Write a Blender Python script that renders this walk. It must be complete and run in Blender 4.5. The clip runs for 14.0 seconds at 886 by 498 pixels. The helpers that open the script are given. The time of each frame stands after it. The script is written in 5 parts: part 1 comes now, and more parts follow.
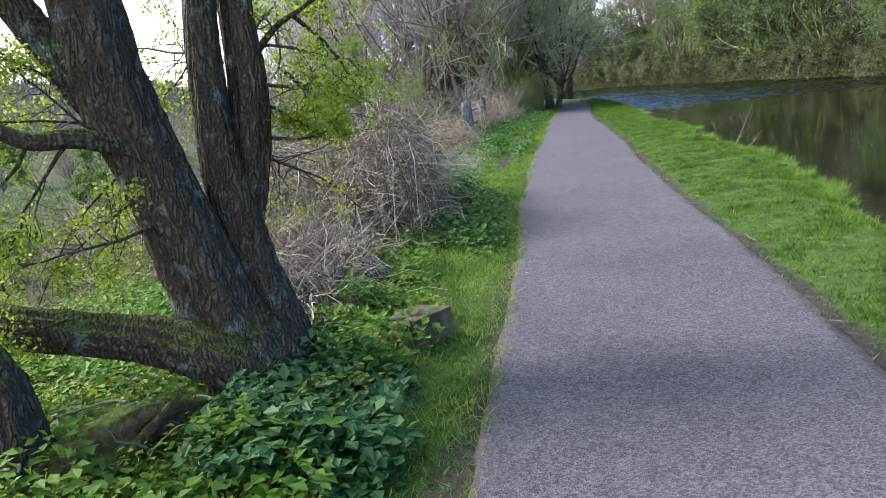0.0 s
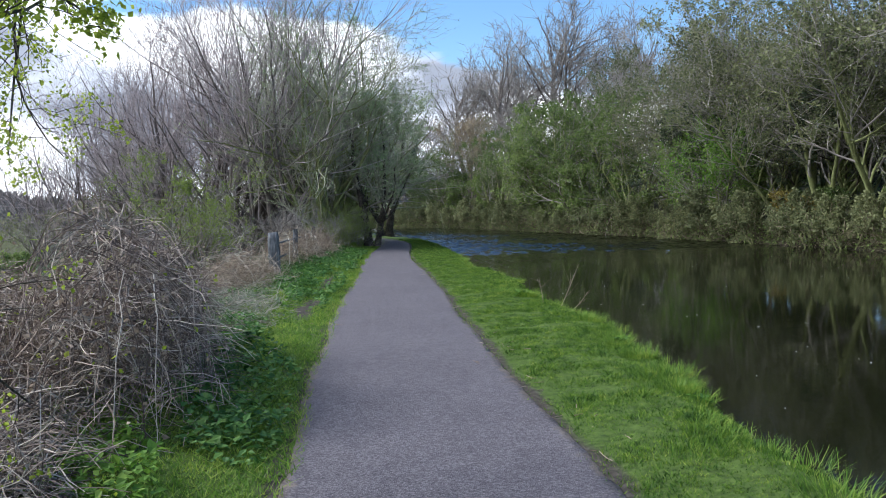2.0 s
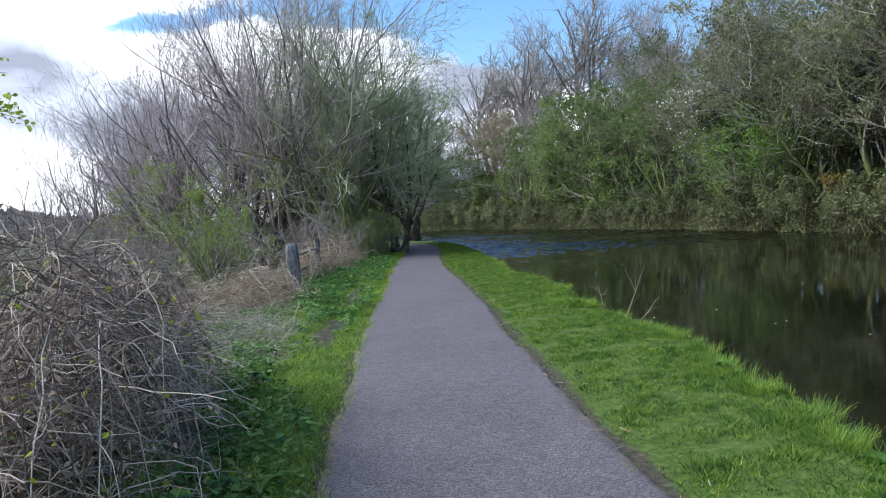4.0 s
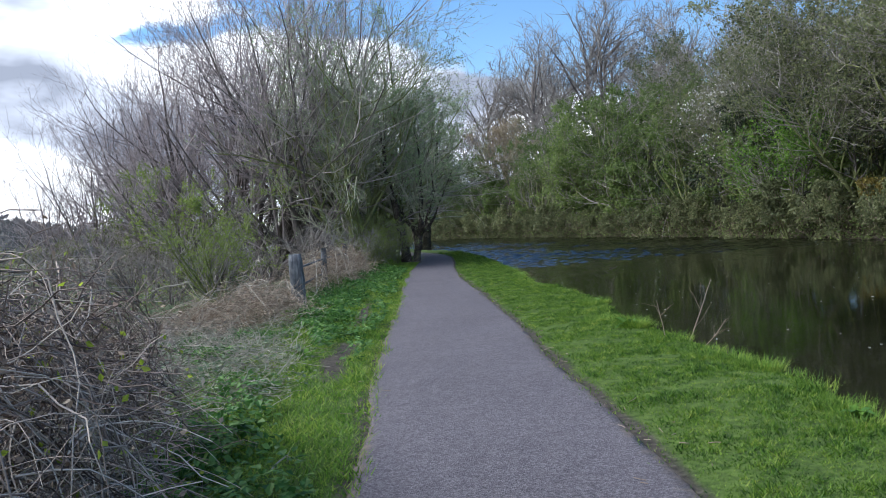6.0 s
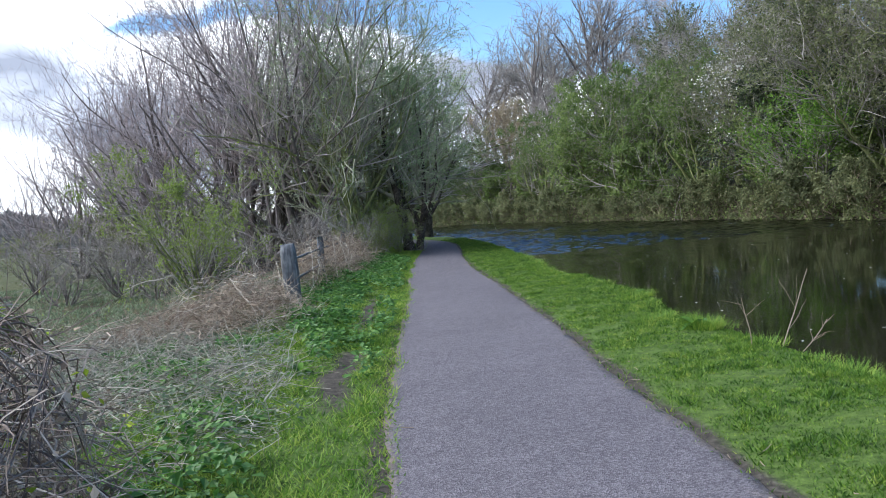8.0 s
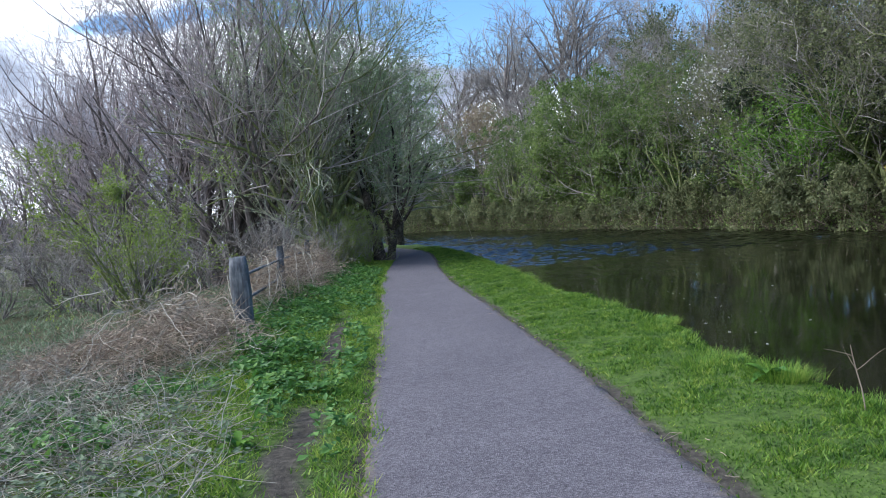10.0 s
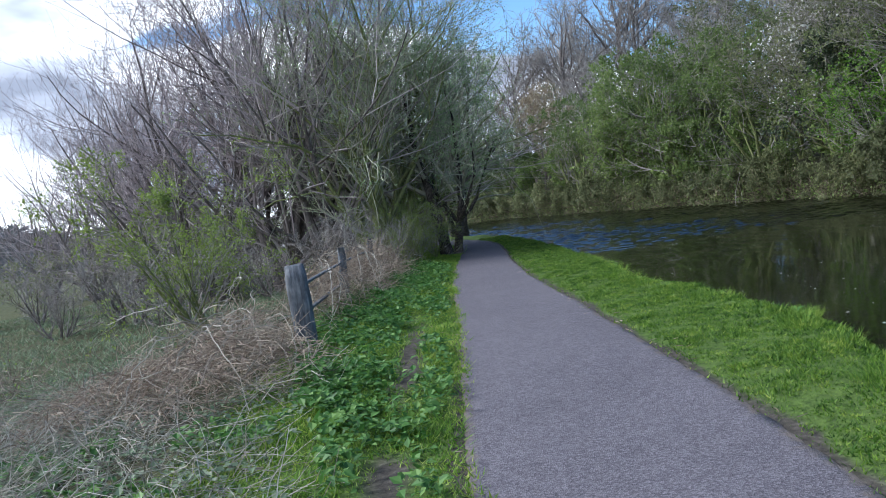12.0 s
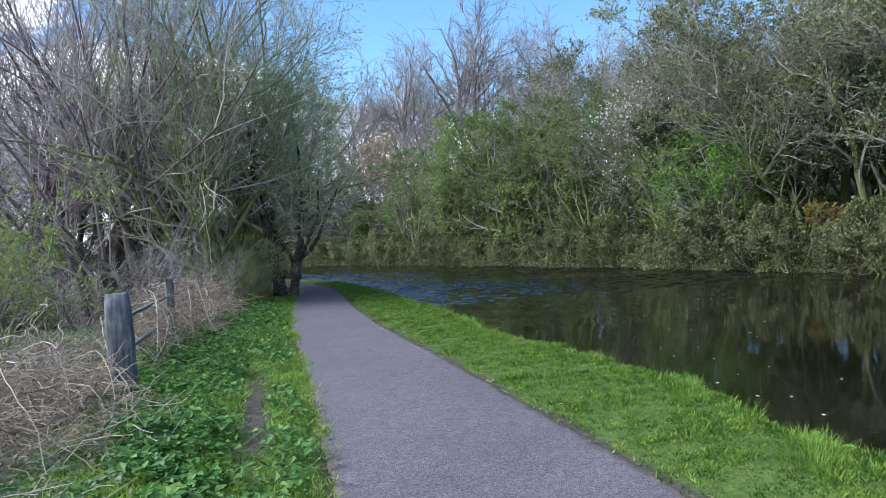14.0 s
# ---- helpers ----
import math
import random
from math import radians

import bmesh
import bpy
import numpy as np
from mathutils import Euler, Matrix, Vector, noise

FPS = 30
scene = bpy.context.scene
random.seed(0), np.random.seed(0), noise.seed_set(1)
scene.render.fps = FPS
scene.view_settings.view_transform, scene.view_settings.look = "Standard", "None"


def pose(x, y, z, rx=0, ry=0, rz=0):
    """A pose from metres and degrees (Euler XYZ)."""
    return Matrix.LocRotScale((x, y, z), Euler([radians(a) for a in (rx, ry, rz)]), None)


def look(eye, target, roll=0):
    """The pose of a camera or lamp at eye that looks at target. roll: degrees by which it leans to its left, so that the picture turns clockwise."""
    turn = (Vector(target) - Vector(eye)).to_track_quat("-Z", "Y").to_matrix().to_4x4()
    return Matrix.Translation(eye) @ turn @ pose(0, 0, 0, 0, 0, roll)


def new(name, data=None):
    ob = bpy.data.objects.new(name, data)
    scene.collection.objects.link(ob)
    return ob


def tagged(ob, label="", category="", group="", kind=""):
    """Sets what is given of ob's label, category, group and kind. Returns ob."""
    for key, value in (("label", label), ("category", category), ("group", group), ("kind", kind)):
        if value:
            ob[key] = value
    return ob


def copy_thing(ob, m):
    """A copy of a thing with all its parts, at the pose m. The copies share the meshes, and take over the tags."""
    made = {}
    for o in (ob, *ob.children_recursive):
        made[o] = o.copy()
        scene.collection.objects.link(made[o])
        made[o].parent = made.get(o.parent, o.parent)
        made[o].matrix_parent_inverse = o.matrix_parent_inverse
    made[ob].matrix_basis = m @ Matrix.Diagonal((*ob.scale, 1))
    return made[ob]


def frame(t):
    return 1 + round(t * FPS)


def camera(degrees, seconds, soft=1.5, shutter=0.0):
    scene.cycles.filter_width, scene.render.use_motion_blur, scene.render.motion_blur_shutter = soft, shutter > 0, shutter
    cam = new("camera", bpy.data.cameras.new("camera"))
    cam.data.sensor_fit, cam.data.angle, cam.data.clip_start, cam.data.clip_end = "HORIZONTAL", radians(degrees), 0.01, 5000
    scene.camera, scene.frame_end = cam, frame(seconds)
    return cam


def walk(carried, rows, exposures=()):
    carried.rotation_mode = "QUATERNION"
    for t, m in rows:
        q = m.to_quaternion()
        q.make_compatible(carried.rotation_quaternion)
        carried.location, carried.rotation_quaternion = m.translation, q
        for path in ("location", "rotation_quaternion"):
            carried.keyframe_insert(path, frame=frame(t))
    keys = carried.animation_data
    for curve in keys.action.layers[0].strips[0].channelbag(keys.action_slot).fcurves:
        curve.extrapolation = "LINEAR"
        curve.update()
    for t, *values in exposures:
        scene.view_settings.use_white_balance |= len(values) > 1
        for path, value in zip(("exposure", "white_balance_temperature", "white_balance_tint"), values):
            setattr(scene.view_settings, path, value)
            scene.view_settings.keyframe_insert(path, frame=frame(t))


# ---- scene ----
cam = camera(57.3, 14.0, 0.95)
PATH = [
    (0, (-0.017, 0.061, 1.668), (-0.009, 2.022, 1.276), -6.3),
    (0.5, (0.13, 0.605, 1.71), (0.353, 2.577, 1.467), -2.1),
    (1, (0.319, 1.19, 1.713), (0.61, 3.163, 1.563), -2.1),
    (1.5, (0.401, 1.729, 1.68), (0.718, 3.7, 1.558), -0.9),
    (2, (0.489, 2.249, 1.712), (0.961, 4.19, 1.611), -1.1),
    (2.5, (0.608, 2.712, 1.744), (1.011, 4.67, 1.665), -2.4),
    (2.7, (0.649, 2.919, 1.717), (1.046, 4.878, 1.641), -2.8),
    (4.8, (0.749, 4.967, 1.72), (1.152, 6.923, 1.612), -4.0),
    (5, (0.743, 5.138, 1.71), (1.088, 7.105, 1.607), -4.0),
    (5.5, (0.805, 5.598, 1.684), (1.121, 7.57, 1.591), -4.3),
    (6, (0.858, 6.127, 1.679), (1.253, 8.086, 1.607), -3.9),
    (6.5, (0.884, 6.575, 1.686), (1.244, 8.541, 1.617), -4.3),
    (7, (0.88, 7.076, 1.64), (1.219, 9.045, 1.561), -4.7),
    (7.5, (0.917, 7.662, 1.602), (1.336, 9.616, 1.516), -4.8),
    (8, (0.971, 8.244, 1.628), (1.371, 10.2, 1.523), -4.7),
    (8.2, (1.018, 8.462, 1.587), (1.417, 10.419, 1.484), -4.8),
    (10.3, (1.254, 10.869, 1.696), (1.738, 12.808, 1.599), -4.1),
    (10.5, (1.259, 11.064, 1.711), (1.705, 13.012, 1.62), -4.0),
    (11, (1.266, 11.513, 1.7), (1.705, 13.462, 1.614), -4.2),
    (11.5, (1.333, 11.846, 1.666), (1.764, 13.796, 1.559), -7.4),
    (12, (1.352, 12.164, 1.701), (1.682, 14.133, 1.593), -7.8),
    (12.5, (1.282, 12.519, 1.679), (1.608, 14.491, 1.601), -5.5),
    (13, (1.309, 12.871, 1.647), (1.664, 14.838, 1.564), -5.4),
    (13.5, (1.278, 13.128, 1.64), (1.592, 15.102, 1.56), -5.6),
    (14, (1.16, 13.332, 1.614), (1.912, 15.186, 1.587), -2.9),
]
walk(cam, [(t, look(eye, target, roll)) for t, eye, target, roll in PATH],
     exposures=[(t, stops, kelvin, 10) for t, stops, kelvin in ((0, 1.0, 6250), (0.5, 0.4, 6050), (1.0, 0.12, 6050), (1.5, 0.22, 6050), (2.0, 0.5, 6050), (2.5, 0.36, 6050), (5, 0.66, 5950), (5.5, 0.42, 5950), (6, 0.42, 5950), (6.5, 0.48, 5950), (7.0, 0.52, 5950), (7.5, 0.72, 5950), (8, 0.7, 5930), (10.5, 0.56, 5740), (11.0, 0.58, 5740), (11.5, 0.8, 5740), (12.0, 0.52, 5740), (12.5, 0.4, 5740), (13.0, 0.84, 5740), (13.5, 0.48, 5740), (14, 0.78, 5740))])

# ---- world, sun ----
SUN_AZ, SUN_EL = -70.0, 38.0


def sun_dir():
    a, e = radians(SUN_AZ), radians(SUN_EL)
    return Vector((math.sin(a) * math.cos(e), math.cos(a) * math.cos(e), math.sin(e)))


class Graph:
    """A short hand for node trees."""

    def __init__(self, tree):
        self.tree = tree
        tree.nodes.clear()

    def node(self, kind, **values):
        n = self.tree.nodes.new(kind)
        for key, value in values.items():
            setattr(n, key, value)
        return n

    def link(self, a, b):
        self.tree.links.new(a, b)

    def math(self, op, a, b=0.0, clamp=False):
        n = self.node("ShaderNodeMath", operation=op, use_clamp=clamp)
        for i, v in enumerate((a, b)):
            if isinstance(v, (int, float)):
                n.inputs[i].default_value = v
            else:
                self.link(v, n.inputs[i])
        return n.outputs[0]

    def noise(self, vec, scale, detail=4.0, rough=0.55, distort=0.0):
        n = self.node("ShaderNodeTexNoise")
        n.inputs["Scale"].default_value = scale
        n.inputs["Detail"].default_value = detail
        n.inputs["Roughness"].default_value = rough
        n.inputs["Distortion"].default_value = distort
        if vec is not None:
            self.link(vec, n.inputs["Vector"])
        return n.outputs["Fac"]

    def ramp(self, fac, stops):
        n = self.node("ShaderNodeValToRGB")
        e = n.color_ramp.elements
        while len(e) < len(stops):
            e.new(0.5)
        for el, (p, c) in zip(e, stops):
            el.position = p
            el.color = (*c, 1) if len(c) == 3 else c
        self.link(fac, n.inputs[0])
        return n.outputs[0]

    def span(self, v, a, b, c=0.0, d=1.0):
        n = self.node("ShaderNodeMapRange")
        n.interpolation_type = "SMOOTHSTEP"
        for i, x in enumerate((a, b, c, d)):
            n.inputs[i + 1].default_value = x
        self.link(v, n.inputs[0])
        return n.outputs[0]

    def mix(self, fac, a, b):
        n = self.node("ShaderNodeMix", data_type="RGBA")
        for sock, v in ((n.inputs[0], fac), (n.inputs[6], a), (n.inputs[7], b)):
            if isinstance(v, (int, float)):
                sock.default_value = v
            elif isinstance(v, tuple):
                sock.default_value = (*v, 1)
            else:
                self.link(v, sock)
        return n.outputs[2]


world = bpy.data.worlds.new("world")
world.use_nodes = True
scene.world = world
g = Graph(world.node_tree)
sky = g.node("ShaderNodeTexSky", sky_type="NISHITA", sun_disc=False, sun_elevation=radians(SUN_EL), sun_rotation=radians(SUN_AZ))
sky.air_density, sky.dust_density, sky.ozone_density = 1.0, 0.1, 3.0
tc = g.node("ShaderNodeTexCoord")
sep = g.node("ShaderNodeSeparateXYZ")
g.link(tc.outputs["Generated"], sep.inputs[0])
squash = g.node("ShaderNodeVectorMath", operation="MULTIPLY")
squash.inputs[1].default_value = (1.0, 1.0, 2.4)
g.link(tc.outputs["Generated"], squash.inputs[0])
puffs = g.noise(squash.outputs[0], 4.2, 7.0, 0.55, 0.2)
# the cloud sheet thickens towards the sun's side and towards the horizon
side = g.math("MULTIPLY", sep.outputs["X"], -0.85)
low = g.span(sep.outputs["Z"], 0.15, 0.25, 0.36, -0.06)
cover = g.math("ADD", g.math("ADD", puffs, side), low)
veil = g.span(cover, 0.50, 0.60)
greys = g.noise(squash.outputs[0], 3.1, 5.0, 0.5)
cloud_colour = g.ramp(greys, [(0.40, (0.24, 0.26, 0.31)), (0.47, (0.5, 0.53, 0.6)), (0.56, (1.0, 1.0, 1.0))])
bg_sky, bg_cloud, shader = g.node("ShaderNodeBackground"), g.node("ShaderNodeBackground"), g.node("ShaderNodeMixShader")
bg_sky.inputs[1].default_value = 0.145
bg_cloud.inputs[1].default_value = 1.5
deep = g.node("ShaderNodeHueSaturation")
deep.inputs["Saturation"].default_value = 1.12
g.link(sky.outputs[0], deep.inputs["Color"])
g.link(deep.outputs[0], bg_sky.inputs[0])
g.link(cloud_colour, bg_cloud.inputs[0])
g.link(veil, shader.inputs[0])
g.link(bg_sky.outputs[0], shader.inputs[1])
g.link(bg_cloud.outputs[0], shader.inputs[2])
g.link(shader.outputs[0], g.node("ShaderNodeOutputWorld").inputs[0])

lamp = bpy.data.lights.new("sun", "SUN")
lamp.energy, lamp.angle, lamp.color = 3.5, radians(18), (1.0, 0.98, 0.95)
sun = new("sun", lamp)
sun.matrix_world = look(sun_dir() * 60, (0, 0, 0))


# ---- materials ----
def material(name, stops, scale=8.0, rough=0.85, bump=0.0, bump_scale=None, stretch=(1, 1, 1), translucent=0.0, island=0.0,
             coarse=0.0, coarse_scale=0.6, moss=0.0, random_object=0.0, specular=0.3):
    """Grain at one scale, blotches at a coarser one; island varies the shade of each leaf or blade, moss grows on upward faces."""
    m = bpy.data.materials.new(name)
    m.use_nodes = True
    h = Graph(m.node_tree)
    geo = h.node("ShaderNodeNewGeometry")
    obj = h.node("ShaderNodeTexCoord")
    st = h.node("ShaderNodeVectorMath", operation="MULTIPLY")
    st.inputs[1].default_value = stretch
    h.link(obj.outputs["Object"], st.inputs[0])
    fine = h.noise(st.outputs[0], scale, 6.0, 0.62)
    fac = fine
    if island:
        fac = h.math("ADD", h.math("MULTIPLY", fine, 1 - island), h.math("MULTIPLY", geo.outputs["Random Per Island"], island))
    if coarse:
        big = h.noise(obj.outputs["Object"], coarse_scale, 3.0)
        fac = h.math("ADD", fac, h.math("MULTIPLY", h.math("SUBTRACT", big, 0.5), coarse * 2))
    if random_object:
        info = h.node("ShaderNodeObjectInfo")
        fac = h.math("ADD", fac, h.math("MULTIPLY", h.math("SUBTRACT", info.outputs["Random"], 0.5), random_object))
    colour = h.ramp(fac, stops)
    if moss:
        up = h.node("ShaderNodeSeparateXYZ")
        h.link(geo.outputs["Normal"], up.inputs[0])
        patch = h.noise(obj.outputs["Object"], 5.0, 5.0, 0.6)
        grown = h.span(h.math("ADD", h.math("MULTIPLY", up.outputs["Z"], 0.5), h.math("MULTIPLY", patch, 0.9)), 0.62, 0.82, 0.0, moss)
        colour = h.mix(grown, colour, h.ramp(fine, [(0.35, (0.035, 0.05, 0.012)), (0.65, (0.13, 0.16, 0.03))]))
    p = h.node("ShaderNodeBsdfPrincipled")
    p.inputs["Roughness"].default_value = rough
    p.inputs["Specular IOR Level"].default_value = specular
    h.link(colour, p.inputs["Base Color"])
    out = p.outputs[0]
    if bump:
        b = h.node("ShaderNodeBump")
        b.inputs["Strength"].default_value = 1.0
        b.inputs["Distance"].default_value = bump
        h.link(h.noise(st.outputs[0], bump_scale or scale, 5.0, 0.65), b.inputs["Height"])
        h.link(b.outputs[0], p.inputs["Normal"])
    if translucent:
        tr, mx = h.node("ShaderNodeBsdfTranslucent"), h.node("ShaderNodeMixShader")
        h.link(colour, tr.inputs[0])
        mx.inputs[0].default_value = translucent
        h.link(out, mx.inputs[1])
        h.link(tr.outputs[0], mx.inputs[2])
        out = mx.outputs[0]
    h.link(out, h.node("ShaderNodeOutputMaterial").inputs[0])
    return m


BARK_DARK = material("dark_ridged_bark", [(0.34, (0.016, 0.013, 0.011)), (0.5, (0.058, 0.048, 0.039)), (0.68, (0.17, 0.148, 0.122))], 34, 0.9, 0.035, 40,
                     (1, 1, 0.42), coarse=0.3, coarse_scale=3.0, moss=0.85)
BARK_GREY = material("grey_bark", [(0.3, (0.07, 0.06, 0.055)), (0.7, (0.23, 0.2, 0.185))], 18, 0.9, 0.01, 20, (1, 1, 0.3), coarse=0.2)
BARK_PALE = material("pale_birch_bark", [(0.3, (0.2, 0.18, 0.15)), (0.6, (0.5, 0.46, 0.4))], 9, 0.8, 0.004, 14, (1, 1, 2.0))
BARK_GREEN = material("algae_green_bark", [(0.3, (0.1, 0.115, 0.045)), (0.7, (0.27, 0.3, 0.12))], 14, 0.9, 0.008, 18, (1, 1, 0.3), coarse=0.3)
TWIG_MAUVE = material("mauve_brown_twigs", [(0.2, (0.22, 0.187, 0.192)), (0.8, (0.54, 0.475, 0.475))], 6, 0.8, island=0.7)
TWIG_GREY = material("grey_twigs", [(0.2, (0.16, 0.147, 0.135)), (0.8, (0.4, 0.37, 0.34))], 6, 0.8, island=0.7)
TWIG_OLIVE = material("olive_grey_twigs", [(0.2, (0.2, 0.2, 0.145)), (0.8, (0.46, 0.46, 0.34))], 6, 0.8, island=0.7)
TWIG_TAN = material("tan_twigs", [(0.2, (0.16, 0.12, 0.09)), (0.8, (0.38, 0.31, 0.24))], 6, 0.8, island=0.7)
TWIG_DARK = material("dark_twigs", [(0.2, (0.03, 0.025, 0.02)), (0.8, (0.1, 0.085, 0.065))], 6, 0.85, island=0.6)
CANE = material("dry_bramble_canes", [(0.1, (0.085, 0.06, 0.05)), (0.5, (0.22, 0.17, 0.14)), (0.78, (0.44, 0.365, 0.3)), (0.97, (0.66, 0.59, 0.5))], 3, 0.75, island=0.85)
STRAW = material("dead_grass", [(0.1, (0.19, 0.165, 0.13)), (0.5, (0.37, 0.335, 0.275)), (0.9, (0.56, 0.525, 0.45))], 3, 0.8, island=0.85, translucent=0.2)
STRAW_BROWN = material("brown_dead_stalks", [(0.1, (0.16, 0.115, 0.085)), (0.5, (0.33, 0.255, 0.19)), (0.9, (0.52, 0.43, 0.33))], 3, 0.8, island=0.85, translucent=0.15)
GRASS = material("mown_grass_blades", [(0.1, (0.022, 0.06, 0.008)), (0.45, (0.08, 0.17, 0.018)), (0.7, (0.165, 0.275, 0.03)), (0.95, (0.31, 0.37, 0.075))], 11, 0.55, island=0.55, coarse=0.7,
                 coarse_scale=6.0, translucent=0.4)
GRASS_LONG = material("long_grass_blades", [(0.1, (0.045, 0.115, 0.014)), (0.5, (0.15, 0.28, 0.03)), (0.95, (0.42, 0.48, 0.1))], 3, 0.6, island=0.6, coarse=0.45, coarse_scale=1.2, translucent=0.4)
NETTLE = material("nettle_leaves", [(0.1, (0.03, 0.09, 0.018)), (0.55, (0.075, 0.18, 0.035)), (0.95, (0.18, 0.3, 0.07))], 6, 0.55, island=0.7, translucent=0.3)
IVY = material("ivy_leaves", [(0.1, (0.022, 0.075, 0.02)), (0.6, (0.06, 0.165, 0.05)), (0.95, (0.14, 0.26, 0.08))], 9, 0.55, island=0.7, translucent=0.15, specular=0.35)
GLAUCOUS = material("pale_goosegrass", [(0.1, (0.085, 0.125, 0.07)), (0.55, (0.17, 0.23, 0.13)), (0.95, (0.33, 0.37, 0.25))], 6, 0.7, island=0.7, translucent=0.3)
FRINGE = material("damp_brown_stalks", [(0.1, (0.05, 0.045, 0.028)), (0.5, (0.12, 0.105, 0.065)), (0.9, (0.27, 0.23, 0.15))], 3, 0.85, island=0.85)
LEAF_SPRING = material("young_spring_leaves", [(0.1, (0.15, 0.22, 0.02)), (0.5, (0.3, 0.39, 0.045)), (0.95, (0.48, 0.54, 0.1))], 8, 0.5, island=0.7, translucent=0.6)
LEAF_HAW = material("hawthorn_leaves", [(0.1, (0.13, 0.18, 0.04)), (0.55, (0.235, 0.31, 0.07)), (0.95, (0.37, 0.45, 0.13))], 5, 0.6, island=0.7, translucent=0.45)
LEAF_GREEN = material("fresh_green_leaves", [(0.1, (0.08, 0.125, 0.036)), (0.55, (0.15, 0.215, 0.062)), (0.95, (0.27, 0.35, 0.11))], 3, 0.6, island=0.7, coarse=0.25, translucent=0.45, random_object=0.5)
LEAF_BRIGHT = material("bright_green_leaves", [(0.1, (0.06, 0.14, 0.016)), (0.55, (0.13, 0.26, 0.034)), (0.95, (0.26, 0.4, 0.07))], 3, 0.6, island=0.7, translucent=0.4)
LEAF_OLIVE = material("olive_budding_leaves", [(0.1, (0.085, 0.1, 0.05)), (0.55, (0.16, 0.183, 0.085)), (0.95, (0.28, 0.3, 0.145))], 3, 0.65, island=0.7, coarse=0.25, translucent=0.45, random_object=0.5)
LEAF_DARK = material("dark_evergreen_leaves", [(0.1, (0.02, 0.035, 0.018)), (0.6, (0.045, 0.07, 0.034)), (0.95, (0.1, 0.13, 0.065))], 3, 0.4, island=0.7, translucent=0.1)
LEAF_WILLOW = material("willow_leaves", [(0.1, (0.19, 0.27, 0.13)), (0.55, (0.3, 0.41, 0.2)), (0.95, (0.46, 0.57, 0.3))], 3, 0.6, island=0.7, translucent=0.6)
LEAF_TAN = material("tan_catkins", [(0.1, (0.2, 0.16, 0.1)), (0.55, (0.36, 0.3, 0.2)), (0.95, (0.5, 0.44, 0.32))], 3, 0.8, island=0.7, translucent=0.25)
LEAF_RUST = material("rusty_yellow_leaves", [(0.1, (0.13, 0.1, 0.025)), (0.6, (0.24, 0.2, 0.05)), (0.95, (0.34, 0.3, 0.09))], 3, 0.7, island=0.7, translucent=0.3)
BLOSSOM = material("white_blossom", [(0.1, (0.6, 0.6, 0.55)), (0.9, (0.85, 0.85, 0.82))], 3, 0.7, island=0.6, translucent=0.3)
# bare woodland grey with the distance haze put into the colour, low in contrast
HAZY_WOOD = material("haze_grey_woodland", [(0.1, (0.1, 0.1, 0.1)), (0.5, (0.15, 0.15, 0.147)), (0.9, (0.21, 0.21, 0.2))], 0.1, 0.95, island=0.5, coarse=0.2, coarse_scale=0.05, specular=0.05, translucent=0.5)
POST_WOOD = material("weathered_grey_oak", [(0.25, (0.05, 0.052, 0.058)), (0.5, (0.12, 0.128, 0.14)), (0.75, (0.24, 0.25, 0.26))], 30, 0.9, 0.012, 34, (1, 1, 0.12), coarse=0.35, coarse_scale=5)
STONE = material("brown_sandstone", [(0.3, (0.06, 0.048, 0.034)), (0.7, (0.19, 0.155, 0.105))], 14, 0.9, 0.012, 22, coarse=0.3, coarse_scale=4, moss=0.35)
ROTTEN = material("mossy_rotten_wood", [(0.3, (0.06, 0.04, 0.022)), (0.7, (0.24, 0.17, 0.09))], 26, 0.95, 0.03, 40, moss=1.0)
WIRE = material("rusted_wire", [(0.3, (0.1, 0.08, 0.07)), (0.7, (0.22, 0.18, 0.16))], 40, 0.7)
GALV = material("galvanised_steel", [(0.3, (0.3, 0.31, 0.32)), (0.7, (0.42, 0.43, 0.44))], 40, 0.6)


